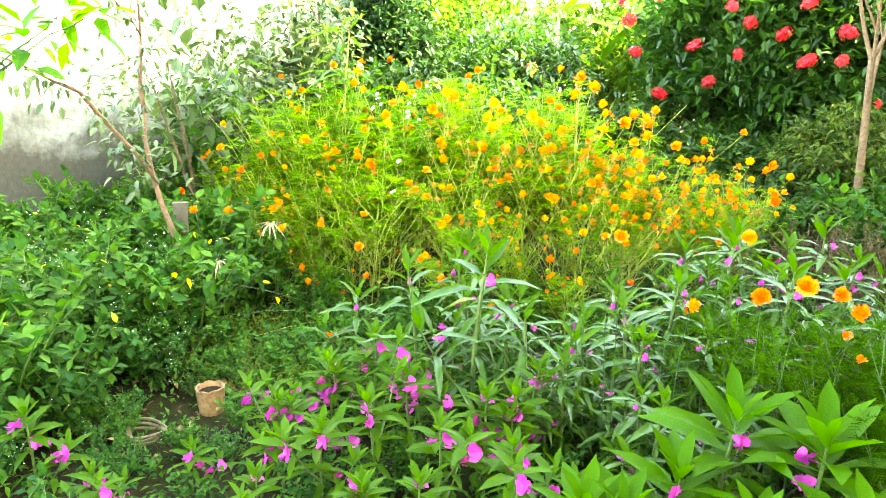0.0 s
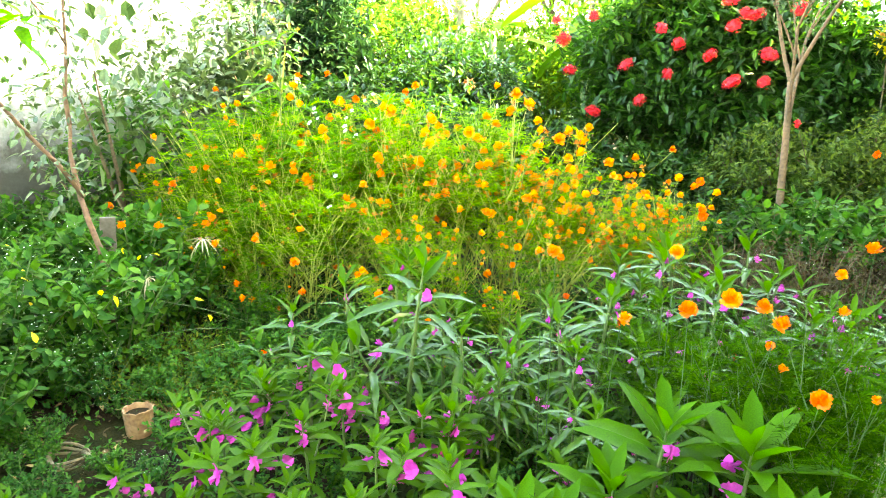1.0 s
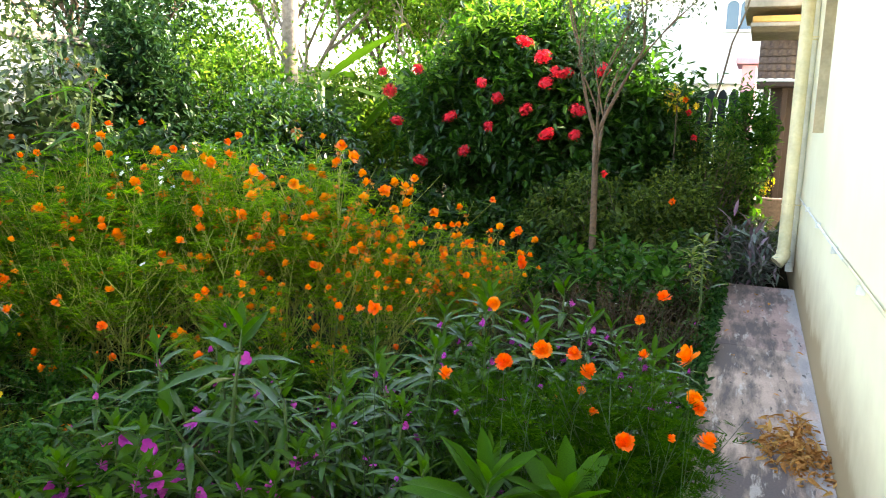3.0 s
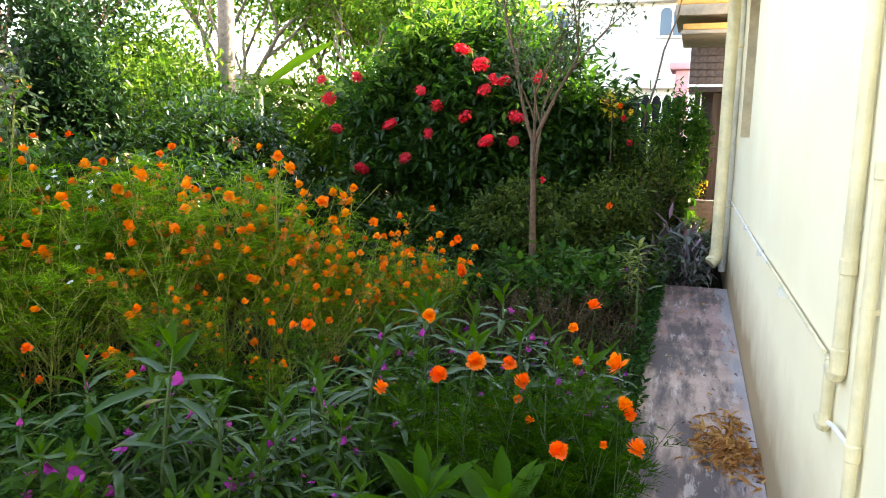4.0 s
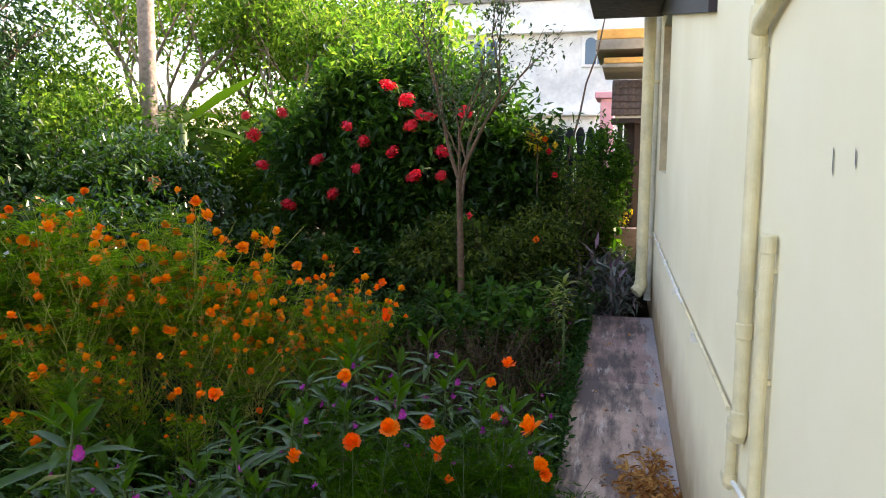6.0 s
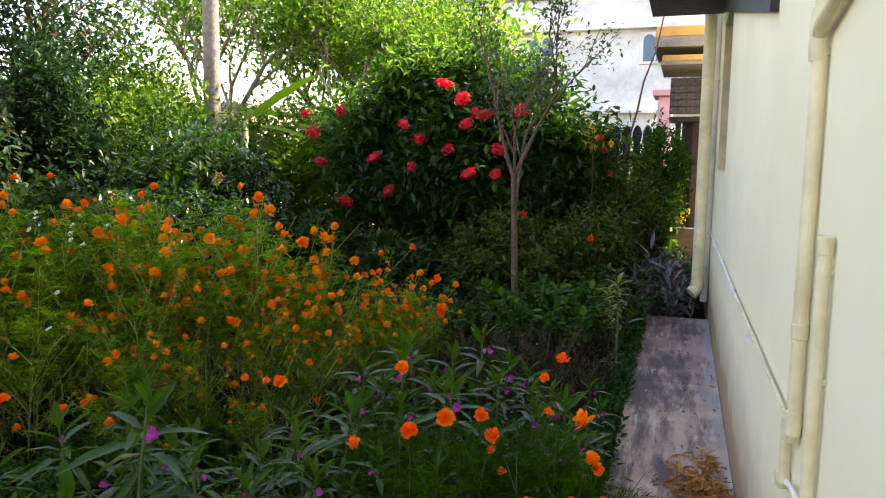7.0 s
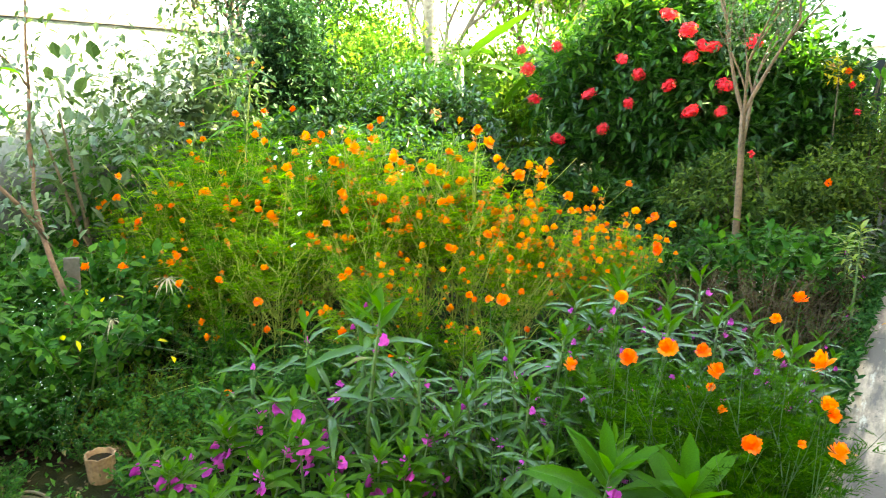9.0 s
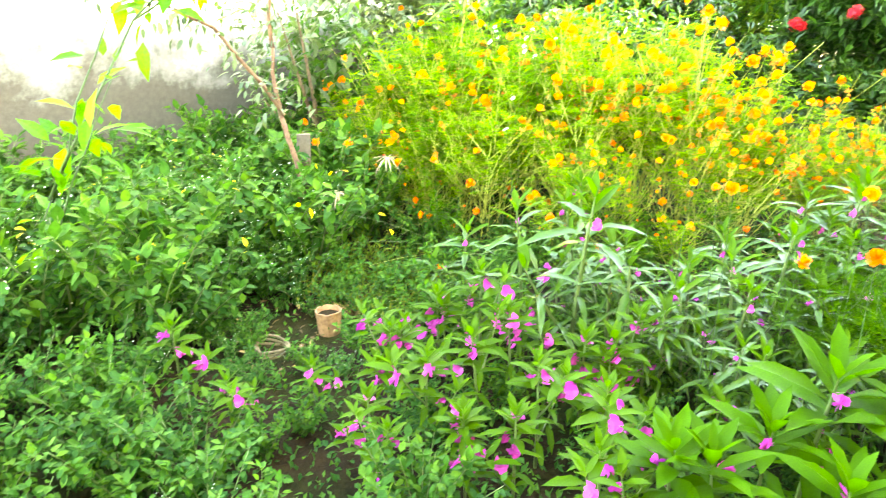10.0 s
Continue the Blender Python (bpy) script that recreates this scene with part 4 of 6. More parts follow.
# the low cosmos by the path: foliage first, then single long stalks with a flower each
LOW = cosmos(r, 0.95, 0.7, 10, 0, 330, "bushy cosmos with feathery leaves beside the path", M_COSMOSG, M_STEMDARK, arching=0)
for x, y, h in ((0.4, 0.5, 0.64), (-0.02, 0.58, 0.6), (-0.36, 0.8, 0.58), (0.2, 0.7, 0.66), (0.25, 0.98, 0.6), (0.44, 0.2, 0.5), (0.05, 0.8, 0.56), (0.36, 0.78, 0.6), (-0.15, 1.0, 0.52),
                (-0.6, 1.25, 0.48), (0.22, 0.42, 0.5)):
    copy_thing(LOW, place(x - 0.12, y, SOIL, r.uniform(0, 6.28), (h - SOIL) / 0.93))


def stalk(x, y, z, size, label):
    root = new("cosmos_plant")
    bx, by = x + r.uniform(-0.12, 0.02), y + r.uniform(0.0, 0.14)
    root.location = (bx, by, SOIL)
    tip = np.array([x - bx, y - by, z - SOIL])
    g = Geo()
    pts = [np.array([0, 0, -0.03]), tip * np.array([0.15, 0.15, 0.4]), tip * np.array([0.5, 0.5, 0.75]), tip]
    g.tube(pts, [0.0022, 0.0018, 0.0015, 0.0012], 4, False)
    part("stem", g, M_STEMDARK, root)
    o = new("flower", FLOWER_COSMOS[r.randint(0, 2)])
    o.parent = root
    o.matrix_basis = Matrix.Translation(tip) @ Euler((r.uniform(-0.3, 1.3), r.uniform(-0.9, 0.9), r.uniform(-0.4, 0.4))).to_matrix().to_4x4() @ Matrix.Scale(size, 4)
    return tagged(root, label, "flower", "cosmos plants in the flower bed")


for x, y, z, size in ((0.4, 0.32, 0.88, 1.3), (-0.46, 0.33, 0.69, 0.95), (-0.21, 0.28, 0.79, 1.05), (-0.08, 0.29, 0.85, 1.1), (-0.05, 0.66, 0.73, 0.95), (0.05, 0.4, 0.76, 1.0), (0.2, 0.8, 0.72, 0.8),
                      (0.41, 0.42, 0.72, 0.9), (0.43, 0.4, 0.69, 0.8), (0.22, 0.26, 0.59, 1.1), (0.47, 0.1, 0.7, 1.0), (0.04, 0.66, 0.51, 0.6), (-0.03, 0.75, 0.56, 0.6), (0.28, 0.57, 1.01, 0.9), (0.16, 0.88, 0.84, 0.75),
                      (-0.39, 0.68, 0.89, 0.95), (-0.71, 0.27, 0.92, 0.85), (-0.79, 0.3, 0.9, 0.6), (-0.9, 0.32, 0.9, 0.5), (0.36, 0.28, 0.62, 0.5), (0.55, 0.0, 0.5, 0.8), (0.5, 0.2, 0.45, 0.7)):
    stalk(x, y, z, size, "single orange cosmos flower on a long stalk")
for x, y, z in ((-0.98, 2.8, 0.83), (-0.96, 2.82, 0.87), (-0.85, 2.6, 0.68), (-0.86, 2.6, 0.72), (-1.29, 3.2, 1.03), (-3.3, 0.7, 0.5), (-3.0, 0.75, 0.55), (-2.7, 0.8, 0.45), (-2.4, 0.9, 0.4), (-3.6, 0.5, 0.6), (-3.75, 0.35, 0.62)):
    stalk(x, y, z, r.uniform(0.8, 1.1), "orange cosmos flower on a thin leaning stalk")


for x, y, z in ((-5.2, 2.2, 1.39), (-4.7, 2.4, 1.5), (-4.43, 2.5, 1.52), (-4.16, 2.6, 1.54), (-3.84, 2.6, 1.34), (-4.65, 2.0, 1.3), (-4.9, 1.3, 0.85), (-4.45, 1.2, 0.72), (-5.07, 1.0, 0.5), (-2.37, 2.3, 0.78), (-3.66, 3.2, 1.45), (-2.06, 3.2, 0.7)):
    stalk(x, y, z, r.uniform(0.9, 1.2), "tall cosmos flower standing above the bed")


def sprawl(r, label):
    """Long thin stalks that arch out of the bed, nearly leafless, some with a flower."""
    root = new("cosmos_plant")
    for k in range(5):
        a = r.uniform(0, 6.28)
        sp = r.uniform(0.5, 1.5)
        c = curve_pts((0, 0, -0.02), (math.cos(a) * sp, math.sin(a) * sp, 1.0), r.uniform(0.5, 0.85), (math.cos(a) * 0.25, math.sin(a) * 0.25, r.uniform(-0.45, 0.0)), 7)
        g = Geo()
        g.tube(c, np.linspace(0.0019, 0.0009, 7), 3, False)
        part("stalk", g, M_STEMY if k % 3 == 0 else M_STEM, root)
        if k == 0:
            o = new("flower", FLOWER_COSMOS[k % 3])
            o.parent = root
            o.matrix_basis = Matrix.Translation(c[-1]) @ Euler((r.uniform(0.2, 1.2), r.uniform(-0.5, 0.5), 0)).to_matrix().to_4x4() @ Matrix.Scale(r.uniform(0.65, 0.95), 4)
    return tagged(root, label, "flower", "cosmos plants in the flower bed")


SPRAWL = [sprawl(r, "straggling cosmos stalks leaning out of the bed") for k in range(3)]
for k in range(40):
    x = -4.8 + 3.6 * k / 39
    y = np.interp(x, BED_X, BED_FRONT) + r.uniform(-0.1, 0.7)
    copy_thing(SPRAWL[k % 3], place(x, y, SOIL, r.uniform(0, 6.28), r.uniform(0.85, 1.35)))
COSMOS += SPRAWL
COSMOS.append(LOW)
for b in COSMOS:
    for o in (*b.children_recursive, b):
        bpy.data.objects.remove(o)


def tall_weed():
    """One pale jointed stalk above the cosmos: strap leaves arching from its upper joints, dry seed tufts on thin twigs."""
    root = new("tall_weed")
    root.location = (-4.13, 1.95, SOIL)
    joints = [np.array(p) for p in ((0, 0, -0.04), (0.0, 0, 0.6), (0.03, 0, 1.15), (0.08, 0.01, 1.6), (0.13, 0.02, 1.94))]
    g = Geo()
    g.tube(joints, [0.011, 0.01, 0.009, 0.008, 0.005], 6)
    part("stem", g, M_STEMY, root, "pale green jointed stalk")
    straps = ((4, (-0.32, 0.02, 0.13), 0.36, 0.09, 0.35), (4, (-0.6, -0.1, 0.16), 0.62, 0.07, 0.5), (3, (-0.4, -0.2, 0.3), 0.4, 0.1, 0.7), (3, (0.35, -0.1, 0.25), 0.34, 0.1, 0.8),
              (3, (-0.1, -0.4, 0.2), 0.3, 0.12, 0.9), (2, (-0.4, -0.2, 0.25), 0.4, 0.11, 0.8), (2, (0.4, -0.15, 0.3), 0.38, 0.11, 0.8), (4, (0.12, 0.1, 0.3), 0.2, 0.12, 0.3))
    for j, d, ln, w, droop in straps:
        g = Geo()
        v, f = leaf_shape(w / ln * 0.62, droop, 0.3, (0.3, 0.7))
        g.scatter(v, f, bases(np.array([d], float), ln, 0.0), joints[j][None])
        part("leaf", g, M_LIMEBROAD, root, smooth=True)
    blade = joints[4] + np.array((-0.33, 0.0, 0.12))
    g = Geo()
    v, f = leaf_shape(0.32, 0.1, 0.3, (0.3, 0.7))
    g.scatter(v, f, bases(np.array([(0.12, -0.03, -0.19)]), 0.25, 0.9), blade[None])
    part("leaf", g, M_LIME, root, smooth=True)
    for d in ((-0.12, 0.0, 0.2), (-0.26, 0.02, 0.24), (0.05, 0.0, 0.16), (0.12, 0.03, 0.12)):
        tip = joints[4] + np.array(d)
        g = Geo()
        g.tube([joints[4], joints[4] + np.array(d) * np.array([0.35, 0.5, 0.6]), tip], [0.003, 0.0025, 0.002], 4, False)
        part("twig", g, M_BARKTAN, root)
        o = new("seed_head", SEED_HEAD)
        o.parent = root
        o.matrix_basis = Matrix.Translation(tip)
    return tagged(root, "tall pale green weed with strap leaves above the cosmos", "weed")


tall_weed()


# low weeds and herbs
def herb(r, name, height, width, leaves, size, material, label, category, group, florets=0, shape=None, stems=9, stem_mat=None):
    nr = np.random.RandomState(r.randint(0, 9999))
    root = new(name)
    stem, leaf = Geo(), Geo()
    lines = []
    for k in range(stems):
        a = k * 2.4
        sp = r.uniform(0.1, 0.9) * width / height
        b = curve_pts((0, 0, -0.02), (math.cos(a) * sp, math.sin(a) * sp, 1), height * r.uniform(0.7, 1.0), (math.cos(a) * 0.15, math.sin(a) * 0.15, -0.05), 5)
        stem.tube(b, [0.005, 0.004, 0.003, 0.0025, 0.0015], 4, False)
        lines.append(np.array(b))
    lines = np.array(lines)
    k = nr.randint(0, stems, leaves)
    s = nr.uniform(0.15, 1.0, leaves) ** 0.8 * 3.999
    j = s.astype(int)
    p = lines[k, j] + (lines[k, j + 1] - lines[k, j]) * (s - j)[:, None]
    d = rand_dirs(nr, leaves, 0.25)
    p = p + d * nr.uniform(0, 0.06, leaves)[:, None] * height
    leaf.scatter(*(shape or mid_leaf(0.62, 0.2, 0.2)), bases(d, size * nr.uniform(0.6, 1.25, leaves), nr.uniform(-0.4, 0.4, leaves)), p)
    tagged(part("stem", stem, stem_mat or M_STEM, root), kind="stuff")
    tagged(part("leaves", leaf, material, root, smooth=True), kind="stuff")
    if florets:
        g = Geo()
        v = [(0, 0, 0)] + [(math.cos(q) * 0.0032, math.sin(q) * 0.0032, 0.001) for q in np.linspace(0, 2 * math.pi, 7)[:-1]]
        tf = [(0, i, i % 6 + 1) for i in range(1, 7)]
        k = nr.randint(0, stems, florets)
        loc = lines[k, -1] + nr.normal(0, 0.03, (florets, 3))
        g.scatter(np.array(v), tf, bases(rand_dirs(nr, florets, 0.3), 1.0), loc)
        tagged(part("white_bloom", g, M_WHITE, root, "tiny white flower heads"), kind="stuff")
    return tagged(root, label, category, group)


WEEDS = [herb(r, "weed", 0.42, 0.34, 470, 0.04, M_FRESH, "leafy green weed growing in the soil", "weed", "weeds in the garden"),
         herb(r, "weed", 0.38, 0.36, 470, 0.033, M_WEED, "low spreading weed with tiny white flowers", "weed", "weeds in the garden", 60),
         herb(r, "weed", 0.5, 0.3, 400, 0.048, M_FRESH, "upright fresh green weed in the soil", "weed", "weeds in the garden"),
         herb(r, "weed", 0.45, 0.36, 470, 0.035, M_WEED, "small leaved bushy weed", "weed", "weeds in the garden", 0)]
for i in range(250):
    x, y = r.uniform(-6.2, -1.0), r.uniform(-3.2, 1.1)
    near = math.hypot(x - 0.55, y + 2.1)
    dirt = ((x + 2.75) / 0.55) ** 2 + ((y + 0.45) / 0.5) ** 2
    if near < 1.2 or dirt < 0.6 or (x > -2.1 and y > -0.8) or (y > 0.6 + 0.35 * (x + 4.6) and x > -4.6):
        continue
    h = (0.75 if x < -3.0 else 0.42) * r.uniform(0.8, 1.2)
    if -3.4 < x < -2.2 and y > -0.9:
        h *= 0.6
    if -2.5 < x < -1.5 and -1.3 < y < -0.2:
        h *= 0.55
    copy_thing(WEEDS[r.randint(0, 3)], place(x, y, SOIL, r.uniform(0, 6.28), h / 0.45, r.uniform(-0.1, 0.1)))
for i in range(26):      # seedlings on the bare soil round the pot
    a, q = r.uniform(0, 6.28), r.uniform(0.25, 0.6)
    x, y = -2.72 + math.cos(a) * q, -0.45 + math.sin(a) * q * 0.9
    if math.hypot(x + 2.6, y + 0.4) < 0.26 or math.hypot(x + 2.6, y + 0.68) < 0.1:
        continue
    copy_thing(WEEDS[r.randint(0, 3)], place(x, y, SOIL, r.uniform(0, 6.28), r.uniform(0.22, 0.5)))
carpet = []
for i in range(130):     # under the balsams and by the path
    x, y = (r.uniform(-2.1, 0.25), r.uniform(-1.3, 2.6)) if i % 2 else (r.uniform(-3.2, -0.2), r.uniform(0.1, 1.5))
    if math.hypot(x - 0.55, y + 2.1) < 1.1:
        continue
    carpet.append((r.randint(0, 3), place(x, y, SOIL, r.uniform(0, 6.28), r.uniform(0.45, 0.75))))
root = new("weed_carpet")
for kind in (0, 1, 2, 3):
    me = next(o for o in WEEDS[kind].children if o.name.startswith("leaves")).data
    co = np.empty(len(me.vertices) * 3)
    me.vertices.foreach_get("co", co)
    co = co.reshape(-1, 3)
    faces = [tuple(p.vertices) for p in me.polygons]
    g = Geo()
    for k, m in carpet:
        if k == kind:
            m = np.array(m)
            g.add(co @ m[:3, :3].T + m[:3, 3], faces)
    tagged(part("leaves", g, me.materials[0], root, smooth=True), kind="stuff")
tagged(root, "low green weeds filling the bed between the flowers", "weed", kind="stuff")
BROWN = herb(r, "basil_plant", 0.6, 0.42, 900, 0.028, M_BROWNHERB, "dark brownish woody basil bush going to seed", "herb", "herbs by the path", stems=34, stem_mat=M_BARK)
for x, y, s in ((-0.55, 2.9, 1.0), (-0.1, 2.7, 0.9), (-0.3, 3.3, 1.2), (0.05, 3.3, 0.95), (-0.8, 3.3, 1.15), (-0.6, 3.7, 1.3), (-0.2, 3.8, 1.25), (0.1, 2.5, 0.7), (-1.0, 2.9, 0.9), (-0.35, 4.3, 1.35), (0.0, 4.4, 1.2), (-0.1, 4.9, 1.3)):
    copy_thing(BROWN, place(x, y, SOIL, r.uniform(0, 6.28), s * (1.05 if y < 3.6 else 0.85)))
GREENH = herb(r, "shrub", 0.7, 0.5, 700, 0.055, M_SHRUB, "dark green leafy shrub in the bed", "shrub", "low shrubs behind the flowers", stems=12)
for x, y, s in ((-1.3, 4.9, 1.0), (-0.4, 5.2, 1.1), (-0.5, 5.6, 1.3), (0.1, 5.6, 1.3), (-2.0, 5.0, 1.0), (-2.6, 5.2, 1.1), (-3.2, 5.0, 1.2),
                (-1.6, 5.6, 1.2), (-0.1, 6.7, 1.2), (-0.4, 6.8, 1.6), (0.0, 7.6, 1.5), (-3.6, 4.4, 1.3), (-4.2, 4.0, 1.4), (-1.5, 4.2, 0.9), (0.4, 9.1, 1.05), (0.75, 9.15, 1.0), (0.1, 9.0, 1.2)):
    copy_thing(GREENH, place(x, y, SOIL, r.uniform(0, 6.28), s))
CROTON = herb(r, "croton", 0.75, 0.4, 130, 0.2, M_PURPLELEAF, "bluish purple cordyline with strap leaves by the rain pipe", "plant", "cordylines by the wall", shape=leaf_shape(0.16, 0.3, 0.2), stems=5)
for x, y, s in ((0.6, 6.7, 1.2), (0.4, 6.5, 1.05), (0.66, 7.3, 1.3), (0.3, 6.9, 1.2), (0.64, 6.35, 0.8), (0.2, 6.3, 0.9), (0.48, 7.0, 1.25)):
    copy_thing(CROTON, place(x, y, SOIL, r.uniform(0, 6.28), s))
for k in range(14):     # fresh low growth round the foot of the slender tree and by the path
    x, y = (r.uniform(-1.45, -0.25), r.uniform(3.9, 4.7)) if k < 10 else (r.uniform(-0.2, 0.25), r.uniform(2.2, 5.4))
    copy_thing(WEEDS[(0, 2, 1)[k % 3]], place(x, y, SOIL, r.uniform(0, 6.28), r.uniform(1.5, 2.1) if k < 10 else r.uniform(0.6, 1.0)))
for b in (*WEEDS, BROWN, GREENH, CROTON):
    for o in (*b.children_recursive, b):
        bpy.data.objects.remove(o)


# trees and large shrubs
def limbs(r, base, direction, length, radius, depth, out, spread=0.7, up=0.25):
    pts = curve_pts(base, direction, length, (r.uniform(-0.2, 0.2), r.uniform(-0.2, 0.2), r.uniform(0, up)), 5)
    out.append((pts, [radius * (1 - 0.45 * s) for s in np.linspace(0, 1, 5)], depth))
    if depth:
        for k in range(3 if depth > 1 else 3):
            a = r.uniform(0, 6.28)
            d = np.array(direction) / np.linalg.norm(direction) + np.array([math.cos(a), math.sin(a), r.uniform(-0.1, 0.3)]) * spread
            limbs(r, pts[-1 - (k % 2)], d, length * r.uniform(0.55, 0.8), radius * 0.52, depth - 1, out, spread, up)


def tree(name, label, x, y, trunk_h, limb_len, radius, leaves, size, material, bark, seed, depth=3, shape=None, clump=0.35, droop=0.0, spread=0.7, lean=(0, 0), parts=("trunk", "crown"), group="trees behind the garden", z=SOIL):
    r = random.Random(seed)
    nr = np.random.RandomState(seed)
    root = new(name)
    root.location = (x, y, z)
    out = []
    trunk = curve_pts((0, 0, -0.1), (lean[0], lean[1], 1), trunk_h + 0.1, (r.uniform(-0.05, 0.05), r.uniform(-0.05, 0.05), 0), 6)
    wood = Geo()
    wood.tube(trunk, [radius * (1.25 if i == 0 else 1.05 - 0.06 * i) for i in range(6)], 10)
    part(parts[0], wood, bark, root, smooth=True)
    for k in range(4):
        a = k * 1.6 + r.uniform(-0.3, 0.3)
        limbs(r, trunk[-1 - k % 2], (math.cos(a) * spread, math.sin(a) * spread, 1), limb_len, radius * 0.6, depth - 1, out, spread)
    wood = Geo()
    tips = []
    for pts, rad, dep in out:
        wood.tube(pts, rad, 5 if dep else 4, False)
        if dep < 2:
            tips.append(pts)
    part("limb", wood, bark, root, smooth=True)
    tips = np.array(tips)
    k = nr.randint(0, len(tips), leaves)
    s = nr.uniform(0.2, 1.0, leaves) * 3.999
    j = s.astype(int)
    p = tips[k, j] + (tips[k, j + 1] - tips[k, j]) * (s - j)[:, None] + nr.normal(0, clump, (leaves, 3)) * np.array([1, 1, 0.7])
    d = rand_dirs(nr, leaves, 0.1 - droop)
    g = Geo()
    g.scatter(*(shape or small_leaf(0.45, 0.1)), bases(d, size * nr.uniform(0.6, 1.3, leaves), nr.uniform(-0.7, 0.7, leaves)), p)
    part(parts[1], g, material, root)
    return tagged(root, label, "tree" if "tree" in name else "shrub", group)


# ixora: a dense rounded bush with red flower heads
def ixora_head():
    nr = np.random.RandomState(3)
    g = Geo()
    v, f = [(0, 0, 0)], []
    for k in range(4):
        a = k * math.pi / 2
        for da, rr in ((-0.45, 0.6), (0, 1.0), (0.45, 0.6)):
            v.append((math.cos(a + da) * 0.016 * rr, math.sin(a + da) * 0.016 * rr, 0.002))
        f.append((0, 3 * k + 1, 3 * k + 2, 3 * k + 3))
    n = 150
    d = rand_dirs(nr, n, 0.3)
    side = np.cross(d, rand_dirs(nr, n))
    side /= np.linalg.norm(side, axis=1)[:, None]
    basis = np.stack([side, np.cross(d, side), d], -1)
    g.scatter(np.array(v) * 1.15, f, basis, d * 0.07 * nr.uniform(0.55, 1.2, n)[:, None])
    # floret tubes
    for q in d[::3]:
        g.tube([(0, 0, -0.02), tuple(q * 0.07)], 0.0016, 3, False)
    return g.mesh("flower_head", M_RED)


HEAD = ixora_head()


def big_bush(name, label, x, y, rx, ry, h, leaves, size, material, seed, heads=0, low=0.12, group="bushes behind the flowers", category="bush", stems=26):
    """A dense bush of many stems; its leaves lie in clumps on an uneven rounded shell."""
    r = random.Random(seed)
    nr = np.random.RandomState(seed)
    root = new(name)
    root.location = (x, y, SOIL)
    wood, g = Geo(), Geo()
    cl = []
    for k in range(95):
        a, e = r.uniform(0, 6.28), math.asin(r.uniform(-0.6, 1))
        rad = r.uniform(0.7, 1.02)
        c = np.array([math.cos(a) * math.cos(e) * rx * rad, math.sin(a) * math.cos(e) * ry * rad, h * (0.42 + low) + math.sin(e) * h * (0.58 - low) * rad])
        cl.append(c)
        if k < stems:
            st = (r.uniform(-0.2, 0.2), r.uniform(-0.2, 0.2), -0.05)
            wood.tube([st, (c[0] * 0.35, c[1] * 0.35, c[2] * 0.45), tuple(c * 0.95)], [0.025, 0.018, 0.006], 5, False)
    part("stem", wood, M_BARK, root)
    cl = np.array(cl)
    k = nr.randint(0, len(cl), leaves)
    off = nr.normal(0, 0.17, (leaves, 3)) * np.array([rx, ry, h * 0.5]) * 0.75
    p = cl[k] + off
    p[:, 2] = np.maximum(p[:, 2], 0.05)
    d = rand_dirs(nr, leaves, 0.0) + 0.5 * (p - np.array([0, 0, h * 0.4])) / np.array([rx, ry, h])
    inner = leaves // 6          # older leaves deep inside
    q = rand_dirs(nr, inner, 0.0) * nr.uniform(0.2, 0.75, (inner, 1)) * np.array([rx, ry, h * 0.5]) + np.array([0, 0, h * 0.52])
    g.scatter(*mid_leaf(0.6, 0.25, 0.2), bases(rand_dirs(nr, inner, 0.0), size * nr.uniform(1.3, 2.0, inner), nr.uniform(-0.5, 0.5, inner)), q)
    g.scatter(*(leaf_shape(0.42, 0.3, 0.2) if y < 4 else mid_leaf(0.45, 0.25, 0.2) if y < 7 or heads else small_leaf(0.42, 0.09)), bases(d, size * nr.uniform(0.6, 1.25, leaves), nr.uniform(-0.5, 0.5, leaves)), p)
    part("crown", g, material, root)
    return tagged(root, label, category, group), cl


ix, clumps = big_bush("ixora_bush", "large dark green ixora bush with red flower heads", -2.35, 7.9, 1.95, 1.1, 3.2, 20000, 0.15, M_IXORA, 21, heads=1, group="ixora")
# sunlit top of the bush, put in as lime coloured leaves over its upper clumps
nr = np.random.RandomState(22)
lit_clumps = clumps[(clumps[:, 2] > 2.2) & (clumps[:, 0] < 0.3)]
k = nr.randint(0, len(lit_clumps), 2400)
p = lit_clumps[k] * np.array([1.04, 1.04, 1.05]) + nr.normal(0, 0.2, (2400, 3))
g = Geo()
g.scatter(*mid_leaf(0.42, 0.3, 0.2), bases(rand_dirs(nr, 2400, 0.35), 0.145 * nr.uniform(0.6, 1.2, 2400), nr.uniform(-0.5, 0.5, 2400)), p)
tagged(part("young_leaves", g, M_LIME, ix, "yellow green leaves coloured as the sunlit top of the bush"), kind="stuff")
